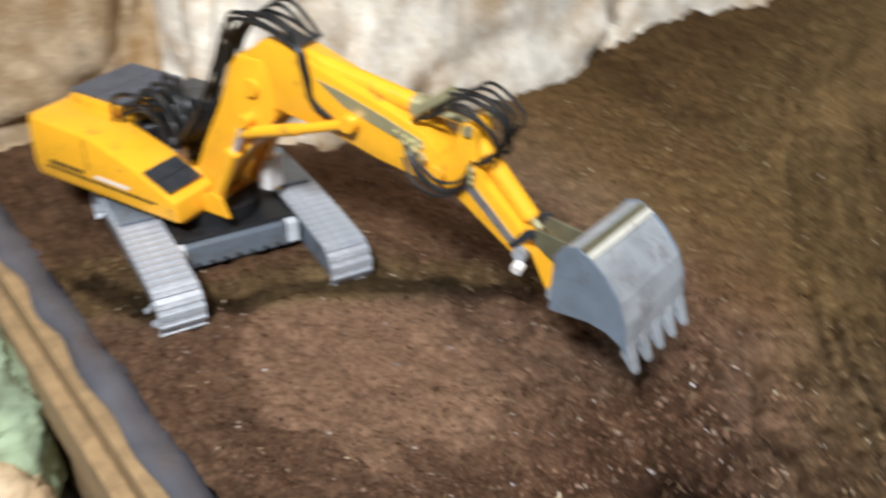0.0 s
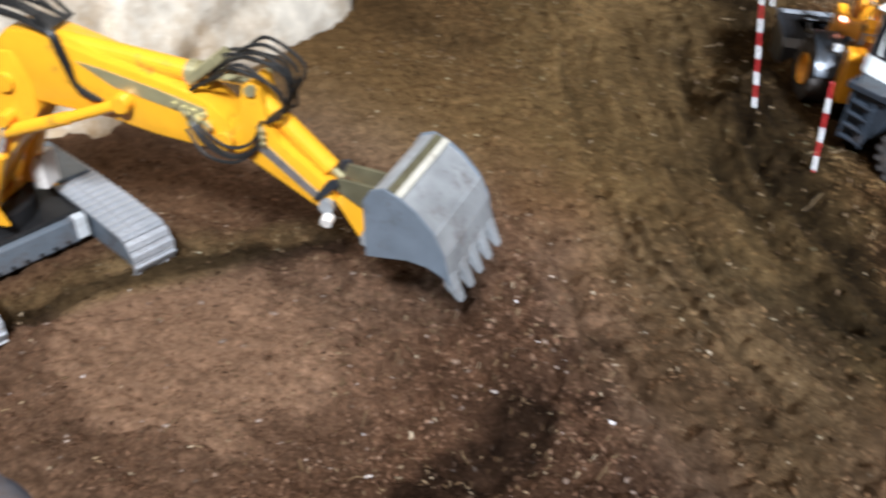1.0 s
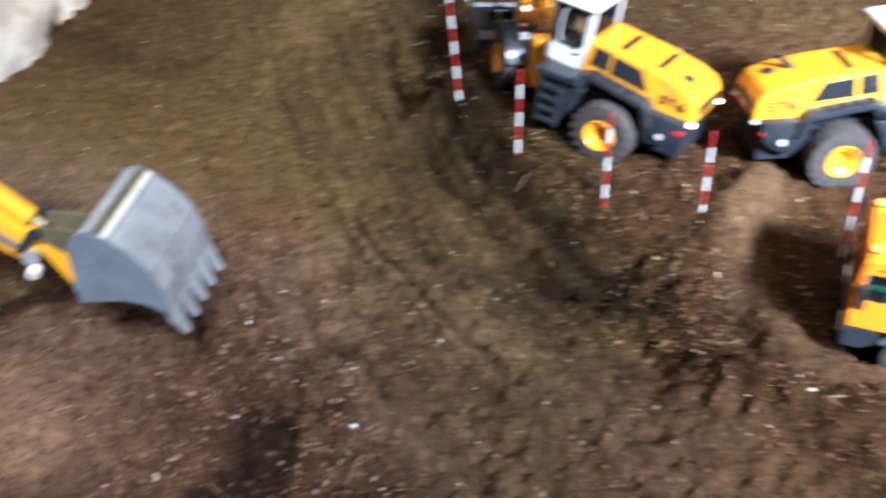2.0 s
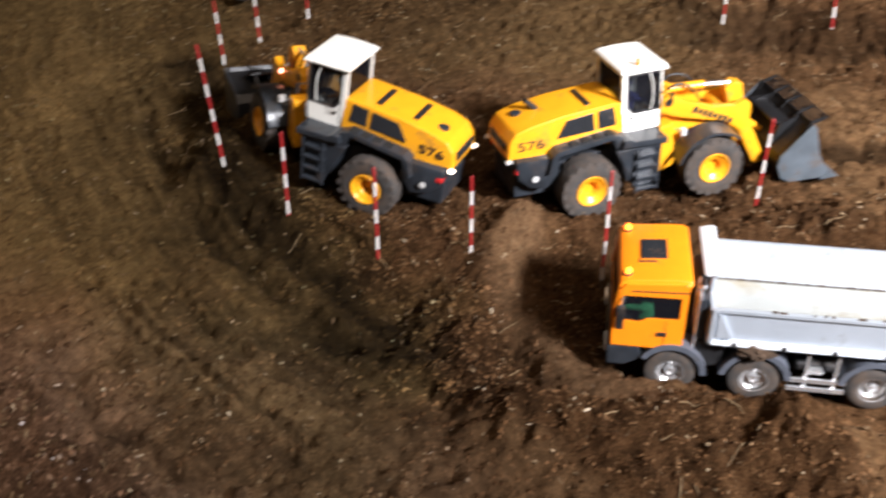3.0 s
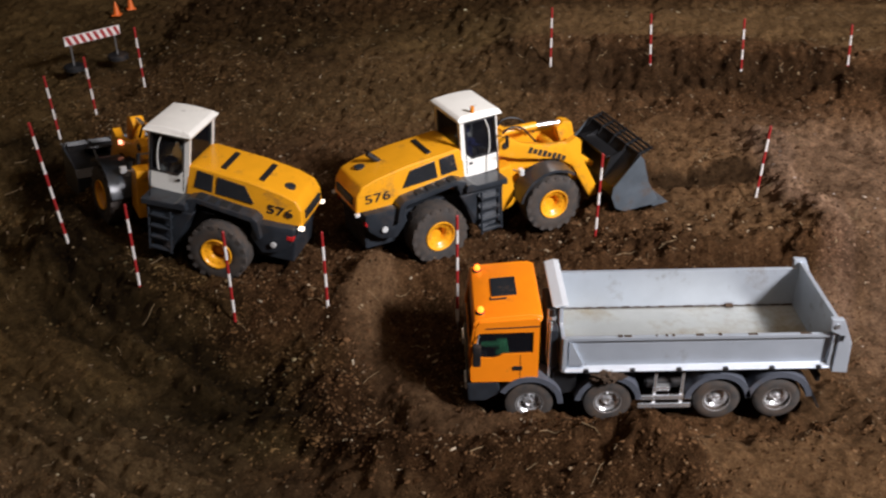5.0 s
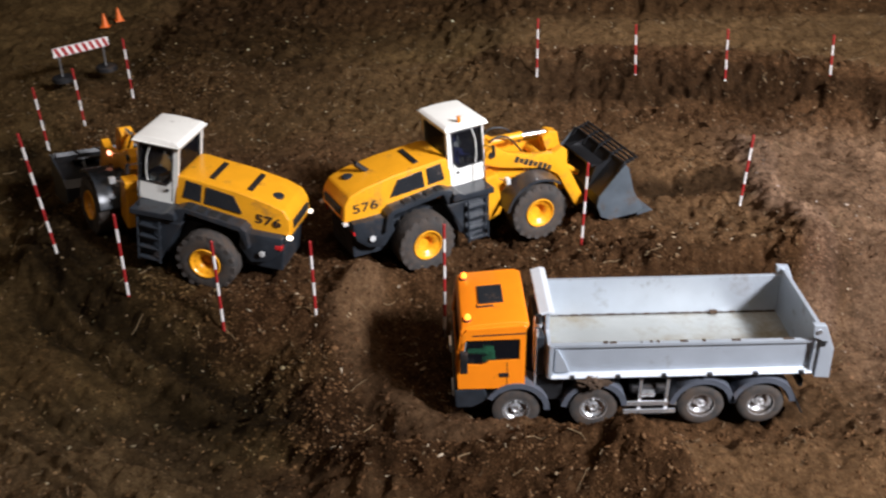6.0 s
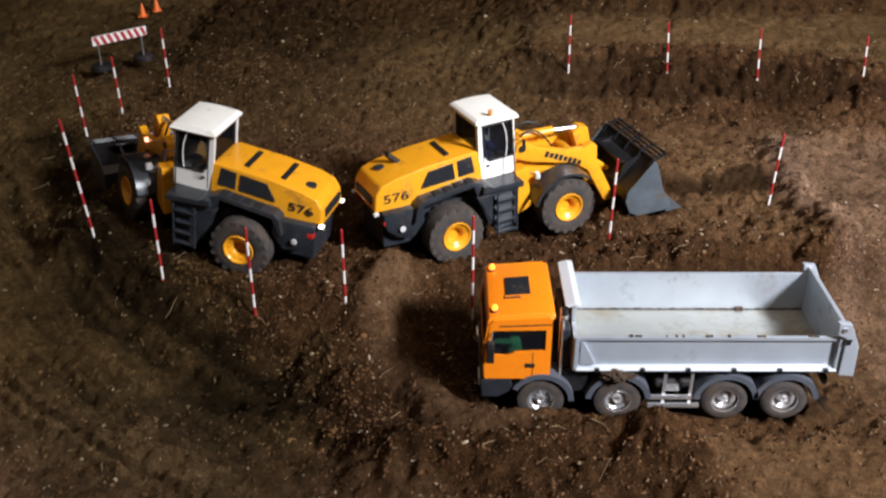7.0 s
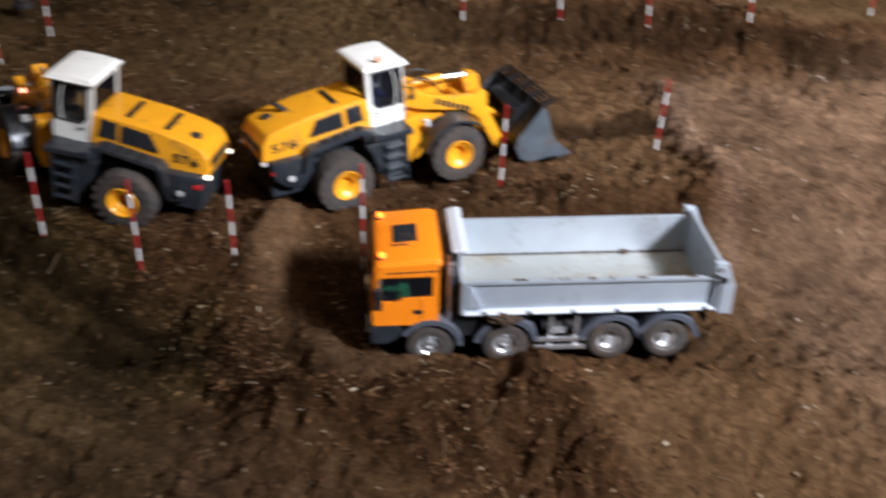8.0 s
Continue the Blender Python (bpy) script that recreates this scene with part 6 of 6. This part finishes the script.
        part("pin", rod((0.612, s * 0.024, 0.200), (0.612, s * 0.034, 0.200), 0.011, n=14), BUCKET, root)
        part("pin", rod((0.614, s * 0.030, 0.184), (0.614, s * 0.044, 0.180), 0.0085, n=14), POLE_WHITE, root)
        part("coupler", prism([(0.620, 0.206), (0.636, 0.218), (0.660, 0.196), (0.676, 0.164), (0.672, 0.140), (0.658, 0.136), (0.640, 0.168)], s * 0.010, s * 0.019, 0.002), YELLOW_WORN, root, "yellow quick coupler")
    part("coupler_cross", rod((0.664, -0.028, 0.146), (0.664, 0.028, 0.146), 0.007, n=12), BUCKET, root)
    # bucket, turned a little on its coupler
    yaw = Matrix.Translation((0.70, 0, 0)) @ Matrix.Rotation(radians(-7), 4, "Z") @ Matrix.Translation((-0.70, 0, 0))

    def turned(bm):
        bm.transform(yaw)
        return bm

    shell_o = [(0.698, 0.166), (0.700, 0.250), (0.712, 0.268), (0.730, 0.274), (0.750, 0.264), (0.772, 0.248), (0.795, 0.222), (0.808, 0.190), (0.816, 0.146)]
    shell_i = [(x - 0.005 * (x > 0.74) + 0.005 * (x < 0.72), z - 0.005 * (z > 0.2)) for x, z in shell_o]
    bk = smooth(part("bucket", turned(prism(shell_o + shell_i[::-1], -0.080, 0.080)), BUCKET, root, "worn blue grey digging bucket"), 50)
    for s in (-1, 1):
        part("side_plate", turned(prism([(0.696, 0.164), (0.698, 0.252), (0.711, 0.271), (0.730, 0.277), (0.752, 0.267), (0.775, 0.250), (0.798, 0.223), (0.812, 0.190), (0.819, 0.144), (0.808, 0.156), (0.786, 0.167), (0.757, 0.171)], s * 0.080, s * 0.084, 0.0012)), STEEL_BLUE, bk, "blue grey side plate")
        part("bucket_ear", turned(prism([(0.658, 0.150), (0.664, 0.136), (0.699, 0.168), (0.699, 0.246), (0.688, 0.236), (0.674, 0.180)], s * 0.024, s * 0.030, 0.0012)), BUCKET, bk)
    part("bucket_lining", turned(prism([(0.7335, 0.2745), (0.744, 0.2690), (0.745, 0.2712), (0.7345, 0.2768)], -0.079, 0.079, 0.0006)), OLIVE, bk, "muddy strip beside the wear bar")
    part("wear_bar", turned(prism([(0.744, 0.2690), (0.753, 0.2640), (0.7545, 0.2666), (0.7455, 0.2718)], -0.080, 0.080, 0.0006)), EDGE, bk, "polished wear bar")
    for k in range(5):
        y = -0.070 + 0.035 * k
        tooth = prism([(0.809, 0.156), (0.819, 0.156), (0.834, 0.117), (0.828, 0.114), (0.810, 0.140)], y - 0.0105, y + 0.0105)
        for v in tooth.verts:
            v.co.y = y + (v.co.y - y) * (0.55 if v.co.z < 0.125 else 1.0)
        part("tooth", turned(bevelled(tooth, 0.0015)), BUCKET, bk)
    part("lip_plate", turned(prism([(0.800, 0.218), (0.8125, 0.186), (0.820, 0.146), (0.8165, 0.146), (0.8085, 0.186), (0.797, 0.217)], -0.080, 0.080)), BUCKET, bk)
    # hoses
    rng = random.Random(7)
    for k in range(9):
        y = -0.030 + 0.0075 * k
        j, q = rng.uniform(-0.014, 0.014), rng.uniform(-0.014, 0.016)
        hose("hose", [(-0.075 + j, y * 0.7, z0 + 0.06), (0.012 + q, y, 0.262 + j), (0.066 + j, y, 0.372 + q), (0.112 + q, y * 1.1, 0.448 + j), (0.172 + j, y, 0.455 + q), (0.228, y * 1.05, 0.424)], 0.0033, HOSE, root)
    for k in range(3):
        j = rng.uniform(-0.008, 0.008)
        hose("hose", [(0.205 + j, -0.012 - 0.006 * k, 0.440), (0.232 + j, -0.032, 0.425), (0.246 + j, -0.036, 0.385), (0.258, -0.035, 0.345 + j), (0.284 + j, -0.034, 0.330)], 0.0030, HOSE, root)
    for k in range(15):
        y = -0.05 + 0.0072 * k
        a, b = rng.uniform(-0.02, 0.02), rng.uniform(-0.015, 0.03)
        hose("hose", [(-0.150 + a, y, z0 + 0.07), (-0.142 + a, y * 1.1, z0 + 0.130 + b), (-0.108, y * 0.7 + a, z0 + 0.150 + b), (-0.075 + a, y * 0.5, z0 + 0.115 + b), (-0.06, y * 0.6, z0 + 0.05)], 0.0042, HOSE, root)
    for k in range(8):
        y = -0.030 + 0.0086 * k
        j, q, w = rng.uniform(-0.012, 0.012), rng.uniform(-0.010, 0.012), rng.uniform(-0.01, 0.01)
        hose("hose", [(0.440 + j, y, 0.360), (0.476 + q, y * 1.1 + w, 0.392 + j), (0.520 + j, y * 1.3, 0.402 + q), (0.560 + q, y + w, 0.378 + j), (0.562, y, 0.338 + q), (0.536, y, 0.322)], 0.0028, HOSE, root)
    for s in (-1, 1):
        for k in range(4):
            j, q = rng.uniform(-0.008, 0.008), rng.uniform(-0.008, 0.010)
            hose("hose", [(0.422 + j, s * 0.032, 0.330 - 0.010 * k), (0.450 + q, s * (0.040 + 0.3 * abs(j)), 0.308 - 0.011 * k + j), (0.484, s * 0.043, 0.286 - 0.006 * k + q), (0.518 + j, s * 0.034, 0.292 - 0.006 * k), (0.530 + q, s * 0.026, 0.322 - 0.009 * k)], 0.0026, HOSE, root)
        for k in range(3):
            part("fitting", rod((0.412 + 0.016 * k, s * 0.030, 0.330 - 0.008 * k), (0.426 + 0.016 * k, s * 0.040, 0.324 - 0.008 * k), 0.0042, n=8), BRASS, root, "brass hose fitting")
            part("fitting", rod((0.524, s * 0.024, 0.314 - 0.010 * k), (0.532, s * 0.034, 0.308 - 0.010 * k), 0.004, n=8), BRASS, root, "brass hose fitting")
    blk = Matrix.Translation((0.446, 0, 0.383)) @ Matrix.Rotation(radians(-36), 4, "Y")
    part("hose_block", box((-0.032, -0.020, -0.007), (0.032, 0.020, 0.007), 0.003, blk), BRASS, root, "pale brass hose block")
    part("hose_block", box((0.420, -0.036, 0.306), (0.434, 0.036, 0.326), 0.002), BRASS, root, "pale brass hose block")
    for k in range(4):
        part("fitting", rod((0.404 + 0.014 * k, -0.036, 0.336 - 0.004 * k), (0.404 + 0.014 * k, 0.036, 0.336 - 0.004 * k), 0.0042, n=8), BRASS, root, "brass hose fitting")
    return root


excavator(Matrix.Translation((-1.70, -0.628, 0.028)) @ Matrix.Rotation(radians(22), 4, "Z"), -29)


# ---- marker poles ----
def marker_pole(m, n=8, H=0.162):
    root = empty("marker_pole", m, "slim red and white striped marker pole stuck in soil" if n < 9 else "tall red and white striped marker pole leaning in soil", "marker pole", "marker poles")
    low = -0.054
    part("spike", rod((0, 0, low - 0.02), (0, 0, low), 0.0006, 0.0019, 8), ALU, root)
    for k in range(n):
        part("red_band" if k % 2 else "white_band", rod((0, 0, low + (H - low) * k / n), (0, 0, low + (H - low) * (k + 1) / n), 0.0026, n=10), RED if k % 2 else POLE_WHITE, root)
    part("tip", rod((0, 0, H), (0, 0, H + 0.002), 0.0026, 0.001, 10), RED, root)
    return root


POLES = [(-0.336, 0.241, 0.071, 0), (-0.500, 0.230, 0.082, 0), (-0.682, 0.304, 0.096, 0), (-0.106, 0.258, 0.090, 0),
         (0.175, 0.486, 0.095, 1), (0.528, 0.610, 0.092, 3), (0.177, 1.34, 0.126, -1), (0.442, 1.31, 0.114, -4), (0.679, 1.28, 0.106, -4), (0.952, 1.253, 0.096, -5), (1.29, 1.27, 0.10, 1),
         (-1.052, 1.015, 0.076, -2.5), (-0.99, 1.12, 0.086, -1.5), (-0.915, 1.31, 0.098, -1)]
first = None
for i, (x, y, z, tilt) in enumerate(POLES):
    lean = Euler((radians(math.sin(i * 2.3) * 1.0), radians(tilt), 0)).to_matrix().to_4x4()
    mm = Matrix.Translation((x, y, z - 0.012)) @ lean @ Matrix.Rotation(i * 1.1, 4, "Z")
    if first is None:
        first = marker_pole(mm)
    else:
        copy_thing(first, mm)


marker_pole(Matrix.Translation((-0.853, 0.447, 0.092)) @ Matrix.Rotation(radians(-5), 4, "Y"), 12, 0.252)


# ---- barrier and cones ----
def barrier(m):
    root = empty("road_barrier", m, "small red and white striped road barrier on black feet", "barrier")
    W, H0, H1 = 0.165, 0.066, 0.092
    part("board", box((-W / 2, -0.002, H0), (W / 2, 0.002, H1), 0.0006), POLE_WHITE, root, "white board with slanted red stripes")
    for k in range(8):
        x = -W / 2 + 0.002 + 0.0203 * k
        part("red_stripe", prism([(min(x + 0.0105, W / 2 - 0.001), H0 + 0.001), (min(x + 0.0210, W / 2 - 0.001), H0 + 0.001), (x + 0.0105, H1 - 0.001), (x, H1 - 0.001)], -0.0028, 0.0028), RED, root)
    for x in (-0.066, 0.066):
        part("post", rod((x, 0.003, 0.006), (x, 0.003, H0 + 0.02), 0.0025, n=8), ALU, root)
        part("foot", lathe([(-0.004, 0.030), (0.006, 0.030), (0.009, 0.026)], 20, "z", (x, 0.003, 0.0)), BLACK, root, "round black rubber foot")
    return root


def traffic_cone(m):
    root = empty("traffic_cone", m, "small orange traffic cone standing on soil", "traffic cone", "traffic cones")
    part("base", box((-0.015, -0.015, 0), (0.015, 0.015, 0.003), 0.001), CONE, root)
    smooth(part("cone", lathe([(0.003, 0.0125), (0.044, 0.003), (0.046, 0.002)], 18, "z"), CONE, root))
    return root


barrier(Matrix.Translation((-1.095, 1.50, 0.090)) @ Matrix.Rotation(radians(42), 4, "Z"))
c = traffic_cone(Matrix.Translation((-1.215, 2.13, soil_at(-1.215, 2.13) + 0.004)))
copy_thing(c, Matrix.Translation((-1.185, 2.20, soil_at(-1.185, 2.20) + 0.004)) @ Matrix.Rotation(0.5, 4, "Z"))
